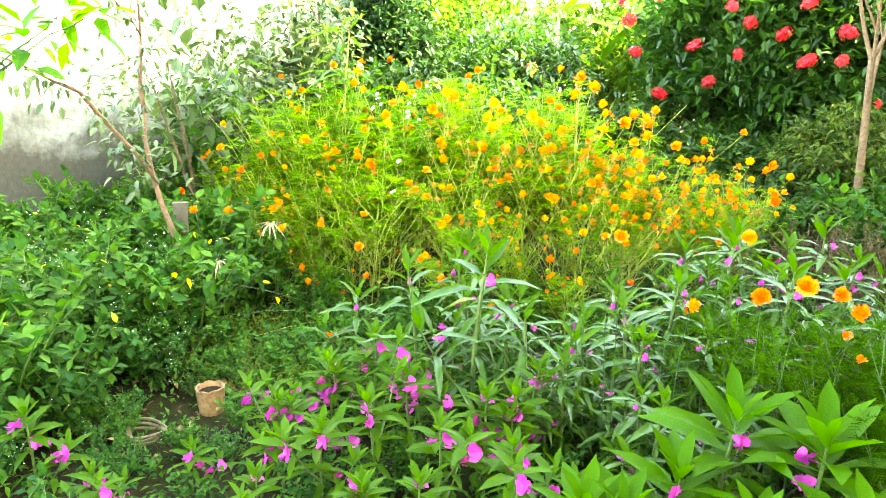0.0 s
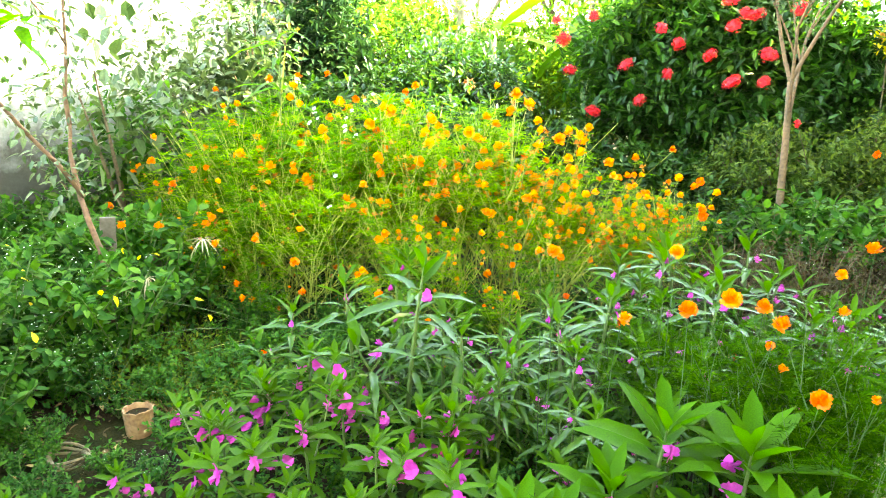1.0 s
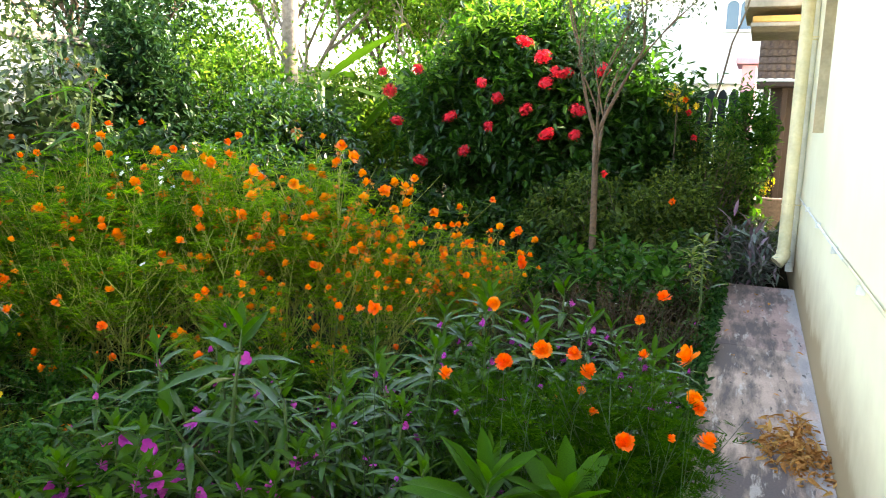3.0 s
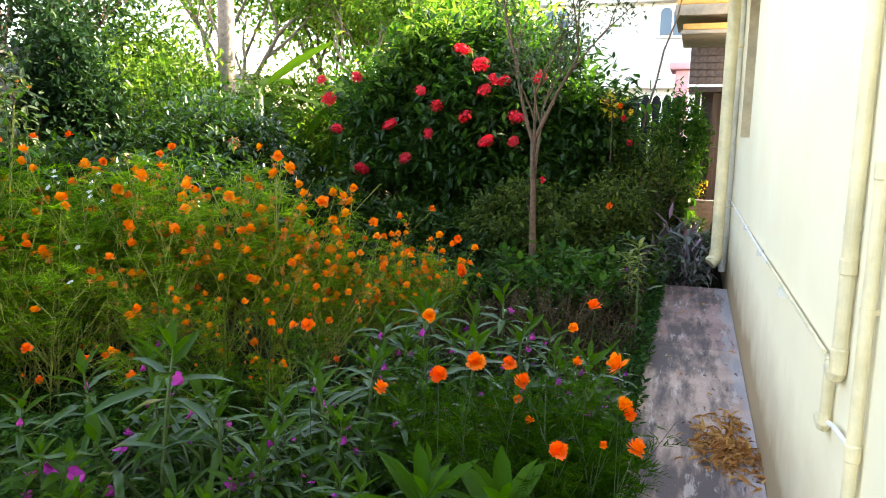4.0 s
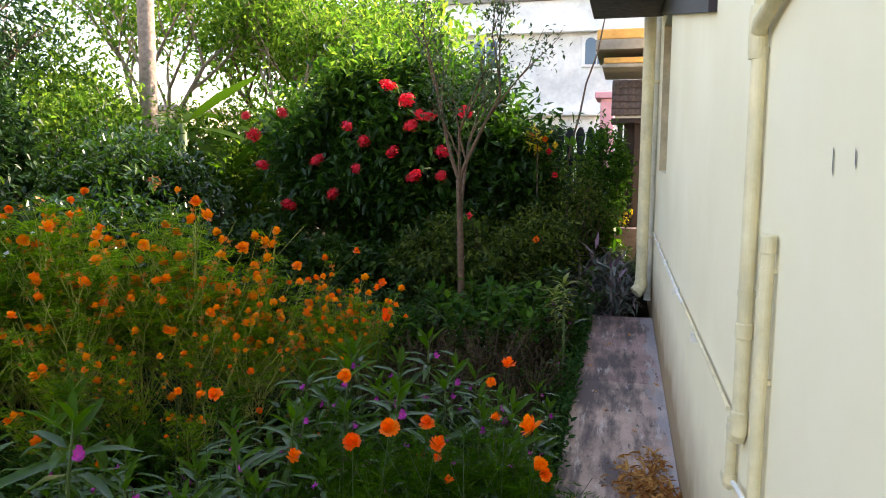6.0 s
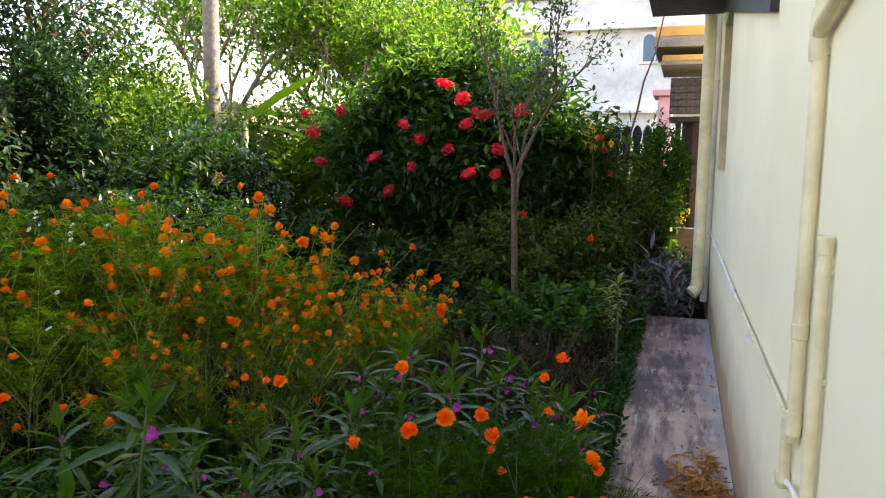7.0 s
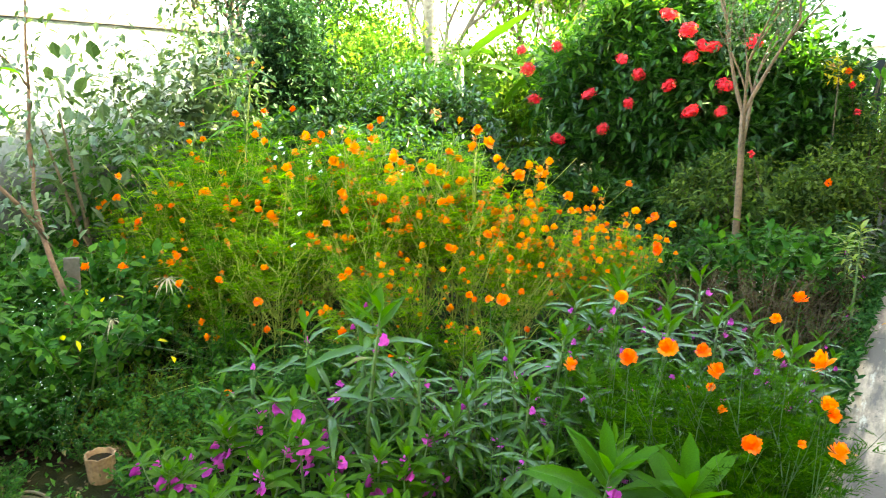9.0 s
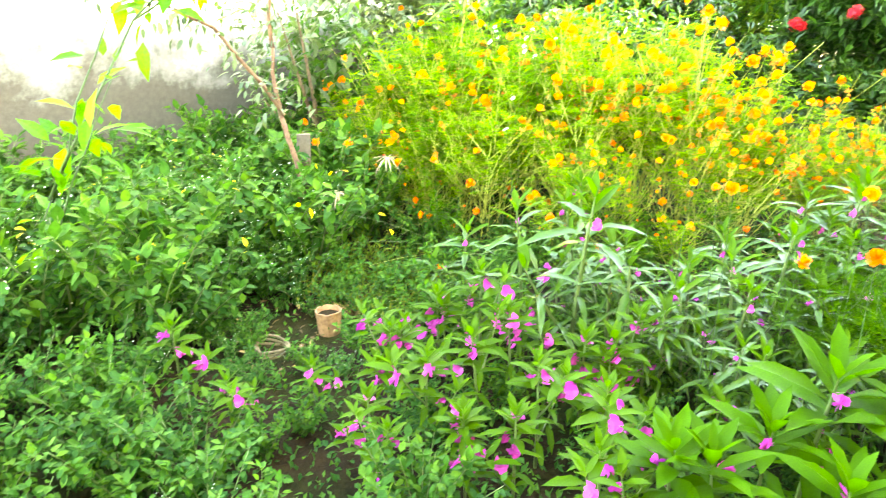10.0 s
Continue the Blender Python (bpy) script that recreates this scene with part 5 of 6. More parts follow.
# flower heads on the side towards the garden: x, z
HEADS = ((-2.13, 2.58), (-1.9, 2.4), (-1.62, 2.21), (-1.85, 2.1), (-2.08, 1.79), (-1.81, 1.5), (-1.45, 1.79), (-1.18, 2.25), (-3.46, 1.12), (-2.86, 1.27), (-3.06, 1.69), (-3.92, 2), (-3.81, 1.62), (-1.47, 1.5), (-2.55, 1.58), (-4.02, 2.24), (-3.52, 2.27), (-2.66, 2.1), (-2.44, 1.92), (-1.74, 2.23))
for i, (x, z) in enumerate(HEADS):
    o = new("flower_head", HEAD)
    o.parent = ix
    o.matrix_basis = (Matrix.Translation((x + 2.35, -1.35, z - SOIL)) @ Euler((r.uniform(0.2, 0.9), r.uniform(-0.5, 0.5), r.uniform(0, 6))).to_matrix().to_4x4()
                      @ Matrix.Diagonal((*[r.uniform(1.1, 1.45) * (0.72 if i > 12 else 1)] * 2, r.uniform(0.75, 1.0), 1)))

big_bush("shrub", "glossy green shrub catching the light", -4.6, 4.6, 1.0, 0.9, 1.5, 5600, 0.11, M_GLINT, 31)
big_bush("shrub", "glossy green shrub behind the cosmos", -5.2, 3.4, 0.9, 0.9, 1.6, 5000, 0.12, M_SHRUB, 32)
big_bush("shrub", "pale flecked green shrub in half shade", -5.3, 6.0, 1.2, 1.0, 2.1, 8000, 0.1, M_GLINT, 33)
big_bush("shrub", "green shrub lit from behind", -6.5, 7.2, 1.3, 1.1, 2.3, 8000, 0.11, M_GLINT, 34)
big_bush("shrub", "dark leafy shrub beside the ixora", -0.8, 8.2, 0.7, 0.8, 2.2, 5000, 0.12, M_IXORA, 35)
big_bush("shrub", "light green shrub with small leaves", 0.36, 8.8, 0.36, 0.45, 2.25, 3200, 0.09, M_FRESH, 36, low=0.27)
big_bush("shrub", "airy green bush with small leaves", -0.05, 7.6, 0.6, 0.5, 1.85, 2600, 0.07, M_OLIVE, 65)
big_bush("shrub", "sparse grey green bush before the boundary wall", -5.35, 1.35, 0.75, 0.9, 2.5, 850, 0.1, M_GREYLEAF, 63, stems=5)
big_bush("shrub", "lime green sunlit bush behind the ixora", -3.7, 10.4, 1.4, 1.1, 3.4, 7000, 0.14, M_LIME, 37)
big_bush("shrub", "small leaved bush by the boundary wall", -5.6, 1.6, 0.6, 0.7, 1.6, 1700, 0.07, M_FRESH, 38, stems=8)

big_bush("shrub", "dense dark evergreen bush by the boundary wall", -6.05, 4.5, 0.5, 0.55, 3.0, 6000, 0.11, M_DARK, 51)
big_bush("shrub", "dark evergreen bush under the tree", -7.3, 5.35, 0.55, 0.55, 3.3, 5000, 0.12, M_DARK, 52)
big_bush("shrub", "tall hedge bush behind the banana", -6.6, 10.8, 1.8, 1.2, 3.0, 8000, 0.13, M_LIME, 53)
big_bush("shrub", "tall hedge bush in the sun", -4.6, 12.2, 1.8, 1.2, 3.3, 7000, 0.11, M_LIME, 54)
big_bush("shrub", "hedge bush before the white building", -1.4, 11.5, 1.5, 1.1, 2.6, 6000, 0.11, M_SHRUB, 55)
big_bush("shrub", "tall leafy hedge bush lit by the sun", -10.4, 10.2, 1.5, 1.2, 4.4, 7500, 0.15, M_LIME, 64)
big_bush("shrub", "leafy hedge bush beside the palm", -8.9, 9.6, 1.5, 1.3, 2.3, 6500, 0.13, M_LIME, 56)
big_bush("shrub", "low green bush between the cosmos and the ixora", -3.9, 6.2, 0.9, 0.7, 1.1, 4500, 0.12, M_SHRUB, 57)
big_bush("shrub", "low green bush in front of the ixora", -2.6, 6.3, 0.9, 0.6, 0.9, 4500, 0.12, M_SHRUB, 58)
big_bush("shrub", "small leaved bush by the slender tree", -1.0, 5.9, 0.8, 0.6, 1.2, 4500, 0.08, M_OLIVE, 59)
big_bush("shrub", "small leaved bush near the cordylines", -0.3, 6.5, 0.5, 0.6, 1.3, 3600, 0.07, M_OLIVE, 60)
big_bush("shrub", "leafy shrub close to the boundary wall", -5.85, 2.9, 0.5, 1.0, 2.7, 2300, 0.095, M_GREYLEAF, 62, stems=9)
big_bush("shrub", "thin dark leaved shrub along the boundary wall", -6.05, 3.5, 0.38, 0.9, 2.8, 1500, 0.085, M_DARK, 66, stems=9)
tree("slender_tree", "slender grey barked tree with sparse leaves", -0.85, 4.9, 1.7, 0.72, 0.036, 2000, 0.05, M_GREYLEAF, M_BARKTAN, 41, 3, clump=0.09, spread=0.42, group="young trees in the garden")
tree("far_tree", "distant yellow green tree behind the garden", -7.6, 15.5, 1.4, 2.0, 0.14, 5500, 0.24, M_LIME, M_BARK, 72, 4, clump=0.7)
tree("far_tree", "distant leafy tree past the banana plants", -6.2, 17.0, 1.4, 2.0, 0.14, 4500, 0.24, M_LIME, M_BARK, 73, 4, clump=0.7)
tree("dark_tree", "dense dark evergreen tree by the boundary wall", -8.0, 5.9, 1.6, 1.1, 0.14, 3600, 0.13, M_DARK, M_BARK, 42, 4, clump=0.3, spread=0.4)
tree("lime_tree", "yellow green tree with light coming through its leaves", -7.9, 8.6, 1.1, 0.75, 0.09, 6500, 0.12, M_LIME, M_BARKPALE, 43, 4, clump=0.32)
tree("lime_tree", "airy yellow green tree behind the banana", -5.9, 12.2, 2.2, 1.4, 0.09, 5200, 0.14, M_LIME, M_BARKPALE, 44, 4, clump=0.32)
tree("lime_tree", "leafy tree behind the ixora bush", -6.3, 13.8, 2.4, 1.4, 0.09, 4200, 0.15, M_LIME, M_BARKPALE, 45, 4, clump=0.35)
tree("dark_tree", "leafy tree against the white building", -9.6, 12.5, 2.0, 1.9, 0.14, 6500, 0.17, M_LIME, M_BARKPALE, 46, 4, clump=0.4)


def branchy(name, label, x, y, lines, bark, leaves, size, material, seed, spread=0.12, lift=-0.25):
    """A small tree from a few bent limbs (points above its foot, radius), with leaves along their outer parts."""
    nr = np.random.RandomState(seed)
    root = new(name)
    root.location = (x, y, SOIL)
    for i, (pts, rad) in enumerate(lines):
        g = Geo()
        fine = [np.array(pts[0], float)]
        for a, b in zip(pts[:-1], pts[1:]):
            for q in (0.34, 0.67, 1.0):
                fine.append(np.array(a) * (1 - q) + np.array(b) * q + nr.normal(0, 0.008, 3))
        g.tube(fine, np.linspace(rad, rad * 0.35, len(fine)), 7)
        part("trunk" if i == 0 else "limb", g, bark, root, smooth=True)
    ends = []
    for pts, rad in lines[1:]:
        for a, b in zip(pts[:-1], pts[1:]):
            ends.append((np.array(a), np.array(b)))
    k = nr.randint(0, len(ends), leaves)
    u = nr.uniform(0.1, 1, leaves)[:, None]
    p = np.array([ends[i][0] for i in k]) * (1 - u) + np.array([ends[i][1] for i in k]) * u
    d = rand_dirs(nr, leaves, lift)
    p = p + d * nr.uniform(0, spread, leaves)[:, None]
    g = Geo()
    g.scatter(*leaf_shape(0.42, 0.3, 0.2), bases(d, size * nr.uniform(0.6, 1.25, leaves), nr.uniform(-0.5, 0.5, leaves)), p)
    tagged(part("crown", g, material, root), kind="stuff")
    return tagged(root, label, "tree", "young trees in the garden")


branchy("young_tree", "young tree with a reddish bent trunk and side branch", -3.9, 0.3,
        (([(0, 0, -0.1), (-0.1, 0.02, 0.6), (-0.28, -0.02, 1.15), (-0.32, 0.02, 1.45)], 0.026),
         ([(-0.32, 0.02, 1.4), (-0.38, 0.08, 1.9), (-0.4, 0.14, 2.7)], 0.016),
         ([(-0.2, 0.0, 0.95), (-0.26, -0.42, 1.56), (-0.2, -0.8, 1.74), (-0.25, -1.3, 1.9)], 0.015),
         ([(-0.38, 0.08, 1.9), (-0.2, -0.25, 2.2), (-0.15, -0.6, 2.35)], 0.008)), M_BARKRED, 480, 0.07, M_GREYLEAF, 47, 0.2)
branchy("young_tree", "young tree with pale stems and large bright green leaves", -3.55, -1.6,
        (([(0, 0, -0.1), (0.03, 0.08, 0.4), (0.08, 0.2, 0.8)], 0.012),
         ([(0.03, 0.08, 0.4), (0.2, 0.3, 0.9), (0.28, 0.55, 1.4)], 0.008),
         ([(0.08, 0.2, 0.8), (0.25, 0.7, 1.66), (0.3, 1.1, 2.0)], 0.008),
         ([(0.08, 0.2, 0.8), (0.2, 0.5, 1.5), (0.25, 0.75, 1.95)], 0.007),
         ([(0.02, 0.05, 0.3), (0.0, -0.2, 0.75), (0.05, -0.3, 1.2)], 0.007),
         ([(0.25, 0.7, 1.66), (0.32, 1.0, 1.86), (0.36, 1.3, 2.0)], 0.006)), M_STEMDARK, 150, 0.16, M_LIMEBROAD, 48, 0.16, 0.25)


# palm trunk, banana, small finds
palm = new("palm_tree")
palm.location = (-7.22, 8.95, SOIL)
g = Geo()
zs = np.linspace(-0.1, 7.5, 60)
g.tube([(0.12 * math.sin(z * 0.3), 0, z) for z in zs], [0.155 - 0.005 * z + (0.007 if i % 2 else 0) for i, z in enumerate(zs)], 14)
part("trunk", g, M_BARKPALE, palm, smooth=True)
for k in range(13):
    a = k * 2.4
    g = Geo()
    mid = curve_pts((0.1, 0, 7.4), (math.cos(a), math.sin(a), 0.9), 2.6, (0, 0, -0.75), 12)
    g.tube(mid, np.linspace(0.025, 0.005, 12), 4, False)
    mid = np.array(mid)
    u = np.repeat(np.linspace(0.12, 1, 40), 2)
    j = np.minimum((u * 11).astype(int), 10)
    loc = mid[j] + (mid[j + 1] - mid[j]) * (u * 11 - j)[:, None]
    side = np.array([-math.sin(a), math.cos(a), 0])
    dirs = side * np.tile([-1, 1], 40)[:, None] + (mid[j + 1] - mid[j]) * 2.2 + np.array([0, 0, -0.35])
    g.scatter(*small_leaf(0.09, 0.02), bases(dirs, 0.65 * np.sin(np.pi * (0.15 + 0.8 * u))), loc)
    part("frond", g, M_LIME, palm)
tagged(palm, "tall palm with a pale ringed trunk", "tree", "trees behind the garden")


def banana(x, y, h, seed, n=6, ways=()):
    r = random.Random(seed)
    root = new("banana_plant")
    root.location = (x, y, SOIL)
    g = Geo()
    g.tube([(0, 0, -0.1), (0, 0, h * 0.3), (0.02, 0, h * 0.62)], [0.11, 0.09, 0.06], 10)
    part("trunk", g, M_STEM, root, smooth=True)
    for k in range(n):
        a = k * 2.4 + r.uniform(-0.4, 0.4)
        ln, steep, sag = r.uniform(1.5, 2.0), 1.2, r.uniform(-0.75, -0.25)
        if k < len(ways):
            a, ln, steep, sag = ways[k]
        mid = curve_pts((0, 0, h * 0.6), (math.cos(a) * 0.5, math.sin(a) * 0.5, steep), ln, (math.cos(a) * 0.35, math.sin(a) * 0.35, sag), 13)
        side = np.array([-math.sin(a), math.cos(a), 0])
        g = Geo()
        v, f = [], []
        for i, p in enumerate(mid):
            w = 0.2 * math.sin(math.pi * min(1, max(0.0, (i - 2) / 10))) ** 0.6 if i > 2 else 0.012
            tear = 0.8 if i % 3 == 0 and i > 3 else 1.0
            v += [p - side * w * tear + np.array([0, 0, 0.06 * w]), p, p + side * w * tear + np.array([0, 0, 0.06 * w])]
        for i in range(12):
            b = i * 3
            f += [(b, b + 1, b + 4, b + 3), (b + 1, b + 2, b + 5, b + 4)]
        g.add(v, f)
        part("leaf", g, M_BANANA, root)
    return tagged(root, "banana plant with broad torn leaves", "plant", "banana plants")


banana(-6.1, 8.3, 3.9, 61, 4, ((-0.05, 1.25, 0.4, 0.0), (-0.25, 1.0, 0.05, -0.3), (2.9, 1.1, 0.35, -0.5), (1.7, 1.2, 0.45, -0.5)))
banana(-4.9, 9.3, 2.8, 62, 6)
banana(-6.1, 9.6, 2.3, 63, 5)

# dry plant litter swept together on the path
litter = new("dry_leaf_heap")
nr = np.random.RandomState(8)
litter.location = (0.83, 1.82, 0.0)
g = Geo()
n = 480
far = nr.uniform(0, 1, n) < 0.14      # a small patch lies apart from the heap
p = nr.normal(0, 1, (n, 3)) * np.array([0.085, 0.16, 0.0])
p[:, 0] += p[:, 1] * -0.22
p[:, 2] = np.abs(nr.normal(0, 0.035, n)) * np.exp(-(p[:, 0] / 0.1) ** 2 - (p[:, 1] / 0.25) ** 2) + 0.008
p[far] = p[far] * np.array([0.4, 0.5, 0.5]) + np.array([0.04, 0.42, 0.004])
p[:, 0] = np.clip(p[:, 0], -0.25, 0.155)
g.scatter(*leaf_shape(0.32, 0.5, 0.7), bases(rand_dirs(nr, n, 0.1), nr.uniform(0.025, 0.08, n), nr.uniform(-1, 1, n)), p)
part("leaves", g, M_DRY, litter)
g = Geo()
for k in range(34):
    a, q = nr.uniform(0, 6.28), nr.normal(0, 0.07, 2)
    ln = nr.uniform(0.06, 0.17)
    e = min(q[0] + math.cos(a) * ln, 0.15)
    g.tube([(q[0], q[1] * 1.6, 0.012), (0.5 * (q[0] + e), q[1] * 1.6 + math.sin(a) * ln * 0.5, 0.045), (e, q[1] * 1.6 + math.sin(a) * ln, 0.02)], 0.0022, 4)
tagged(part("brushwood", g, M_DRY, litter), kind="stuff")
tagged(litter, "heap of dry brown leaves and twigs on the path", "litter")

# stray dry leaves on the path
def stray_leaf(x, y, turn, size):
    g = Geo()
    g.add(*leaf_shape(0.5, 0.3, 0.4))
    o = part("dry_leaf", g, M_DRY)
    o.matrix_basis = place(x, y, 0.012, turn, size)
    return tagged(o, "single dry brown leaf lying on the path", "leaf", "stray leaves on the path")


for k in range(16):
    stray_leaf(r.uniform(0.42, 0.92), r.uniform(0.6, 5.8), r.uniform(0, 6.28), r.uniform(0.03, 0.06))

# ribbed stump of a pot in the bare soil
pot = new("plant_pot")
pot.location = (-2.66, -0.3, SOIL)
g = Geo()
n = 28
prof = ((0.055, -0.03), (0.06, 0.0), (0.068, 0.1), (0.072, 0.125), (0.064, 0.125), (0.058, 0.1))
v = [(rad * (1 + (0.05 if k % 2 else 0)) * math.cos(2 * math.pi * k / n), rad * (1 + (0.05 if k % 2 else 0)) * math.sin(2 * math.pi * k / n), z + (0.004 * math.sin(k * 1.7) if z > 0.11 else 0)) for rad, z in prof for k in range(n)]
g.add(v, [(i * n + k, i * n + (k + 1) % n, (i + 1) * n + (k + 1) % n, (i + 1) * n + k) for i in range(len(prof) - 1) for k in range(n)])
part("wall", g, M_POT, pot)
g = Geo()
g.add([(0.06 * math.cos(2 * math.pi * k / n), 0.06 * math.sin(2 * math.pi * k / n), 0.1) for k in range(n)], [tuple(range(n))])
part("soil", g, M_SOIL, pot)
tagged(pot, "small ribbed brown pot half sunk in the soil", "pot")

coil = new("straw_ring")
coil.location = (-2.6, -0.68, SOIL + 0.04)
g = Geo()
for k in range(3):
    g.tube([(math.cos(a) * (0.085 + 0.008 * k), math.sin(a) * (0.07 + 0.006 * k), 0.012 * k + 0.012 * math.sin(a * 2 + k)) for a in np.linspace(0, 6.4, 22)], 0.007, 5)
part("strand", g, M_OLDSTRAW, coil)
tagged(coil, "coiled ring of dry straw on the soil", "ring")

# short wooden boards at the foot of the young tree
for x, y, h, lean in ((-4.2, 0.46, 0.78, 0.04), (-4.0, 0.75, 0.5, -0.12)):
    post = block("wooden_post", M_WOOD, None, -0.05, 0.05, -0.018, 0.018, -0.05, h, 0.006)
    post.matrix_basis = place(x, y, SOIL, radians(60)) @ Euler((0, lean, 0)).to_matrix().to_4x4()
    tagged(post, "weathered grey wooden stake in the weeds", "stake", "stakes in the garden")


# pale dried seed heads hanging in the weeds
def dry_tuft(x, y, z, turn):
    root = new("dry_tuft")
    root.location = (x, y, SOIL)
    g = Geo()
    g.tube([(0, 0, -0.02), (0.02, 0, (z - SOIL) * 0.6), (0, 0, z - SOIL)], 0.003, 4)
    part("stem", g, M_STEM, root)
    g = Geo()
    nr = np.random.RandomState(int(turn * 100))
    a = np.linspace(0, 6.28, 18) + nr.uniform(-0.15, 0.15, 18)
    d = np.stack([np.cos(a), np.sin(a), nr.uniform(-0.5, 0.45, 18)], -1)
    g.scatter(*leaf_shape(0.07, 0.7, 0.2), bases(d, nr.uniform(0.1, 0.16, 18)), np.tile([[0, 0, z - SOIL]], (18, 1)))
    part("leaves", g, M_STRAW, root)
    return tagged(root, "withered pale straw coloured plant among the weeds", "plant", "withered plants")


dry_tuft(-3.37, 0.25, 0.37, 1.1)
dry_tuft(-3.5, 0.74, 0.5, 2.3)

# low ground cover
nr = np.random.RandomState(17)
n = 52000
x, y = nr.uniform(-6.4, 0.3, n), nr.uniform(-2.6, 7.0, n)
keep = ((((x + 2.7) / 0.42) ** 2 + ((y + 0.5) / 0.36) ** 2 > 1) | (nr.uniform(0, 1, n) < 0.3)) & (np.hypot(x - 0.55, y + 2.1) > 0.9)
x, y = x[keep], y[keep]
z = SOIL + nr.uniform(0.0, 0.09, len(x))
g = Geo()
g.scatter(*small_leaf(0.55, 0.1), bases(rand_dirs(nr, len(x), 0.4), nr.uniform(0.02, 0.055, len(x)), nr.uniform(-0.5, 0.5, len(x))), np.stack([x, y, z], -1))
tagged(part("ground_cover", g, M_WEED), "low green weeds and clover covering the soil", "ground cover", kind="stuff")

nr = np.random.RandomState(31)
n = 3600
a, q = nr.uniform(0, 6.28, n), np.sqrt(nr.uniform(0, 1, n))
x, y = -3.0 + 0.85 * q * np.cos(a) + nr.normal(0, 0.08, n), 0.22 + 0.42 * q * np.sin(a) + nr.normal(0, 0.08, n)
g = Geo()
g.scatter(*small_leaf(0.4, 0.1), bases(rand_dirs(nr, n, 0.6), nr.uniform(0.02, 0.05, n), nr.uniform(-0.5, 0.5, n)), np.stack([x, y, SOIL + nr.uniform(0.02, 0.16, n)], -1))
tagged(part("yellowing_cover", g, leaf_mat("yellowing weed leaf", (0.03, 0.06, 0.007), (0.05, 0.08, 0.01), (0.1, 0.115, 0.02), 0.6, 0.35, 1.5, 0.06)), "thin yellowing weeds beside the bare soil", "ground cover", kind="stuff")

n = 70      # yellowed leaves caught among the tall weeds
x, y = nr.uniform(-5.4, -2.9, n), nr.uniform(-2.0, 0.4, n)
g = Geo()
g.scatter(*leaf_shape(0.5, 0.3, 0.2), bases(rand_dirs(nr, n, 0.3), nr.uniform(0.035, 0.07, n), nr.uniform(-0.5, 0.5, n)), np.stack([x, y, SOIL + nr.uniform(0.35, 0.68, n)], -1))
tagged(part("yellowed_leaves", g, M_YELLOW), "yellowed leaves caught among the tall weeds", "leaf", kind="stuff")

M_LITTER = leaf_mat("brown leaf litter", (0.05, 0.03, 0.015), (0.12, 0.075, 0.04), (0.3, 0.2, 0.1), 0.8, 0.1, 1.0)
# a bare leaning pole, a yellow leaved plant by the doorstep, litter on the bare soil
pole = new("leaning_pole")
g = Geo()
g.tube([(-0.45, 9.2, SOIL - 0.05), (-0.14, 9.2, 1.9), (-0.02, 9.2, 2.35), (0.06, 9.22, 2.8), (0.22, 9.2, 3.25), (0.3, 9.2, 3.7), (0.5, 9.2, 4.6)], [0.02, 0.017, 0.015, 0.013, 0.012, 0.01, 0.007], 8)
part("shaft", g, M_BARK, pole)
tagged(pole, "thin bare leaning branch against the building", "pole")


def yellow_plant(x, y, h, seed, size=1.0):
    nr = np.random.RandomState(seed)
    root = new("yellow_plant")
    root.location = (x, y, SOIL)
    g = Geo()
    g.tube([(0, 0, -0.05), (0.01, 0, h * 0.5), (0, 0.02, h)], [0.012, 0.01, 0.006], 6)
    part("stem", g, M_BARK, root)
    g = Geo()
    n = 90
    p = np.stack([nr.normal(0, 0.1, n) * size, nr.normal(0, 0.1, n) * size, h - 0.12 + nr.uniform(-0.2, 0.2, n) * size], -1)
    g.scatter(*leaf_shape(0.4, 0.3, 0.2), bases(rand_dirs(nr, n, 0.3), nr.uniform(0.06, 0.13, n) * size), p)
    tagged(part("crown", g, M_YELLOW, root), kind="stuff")
    return tagged(root, "small plant with yellow leaves in the sun", "plant", "yellow leaved plants")


yellow_plant(0.65, 10.0, 1.06, 1, 0.65)
yellow_plant(-0.42, 7.3, 2.25, 2, 0.75)
nr = np.random.RandomState(23)
n = 60
a, q = nr.uniform(0, 6.28, n), np.sqrt(nr.uniform(0, 1, n))
g = Geo()
g.scatter(*leaf_shape(0.5, 0.3, 0.4), bases(rand_dirs(nr, n, 0.0) * np.array([1, 1, 0.25]), nr.uniform(0.02, 0.055, n), nr.uniform(-0.4, 0.4, n)),
          np.stack([-2.7 + 0.5 * q * np.cos(a), -0.5 + 0.42 * q * np.sin(a), SOIL + 0.035 + nr.uniform(0, 0.03, n)], -1))
tagged(part("leaf_litter", g, M_LITTER), "dry leaves scattered on the bare soil", "litter", kind="stuff")


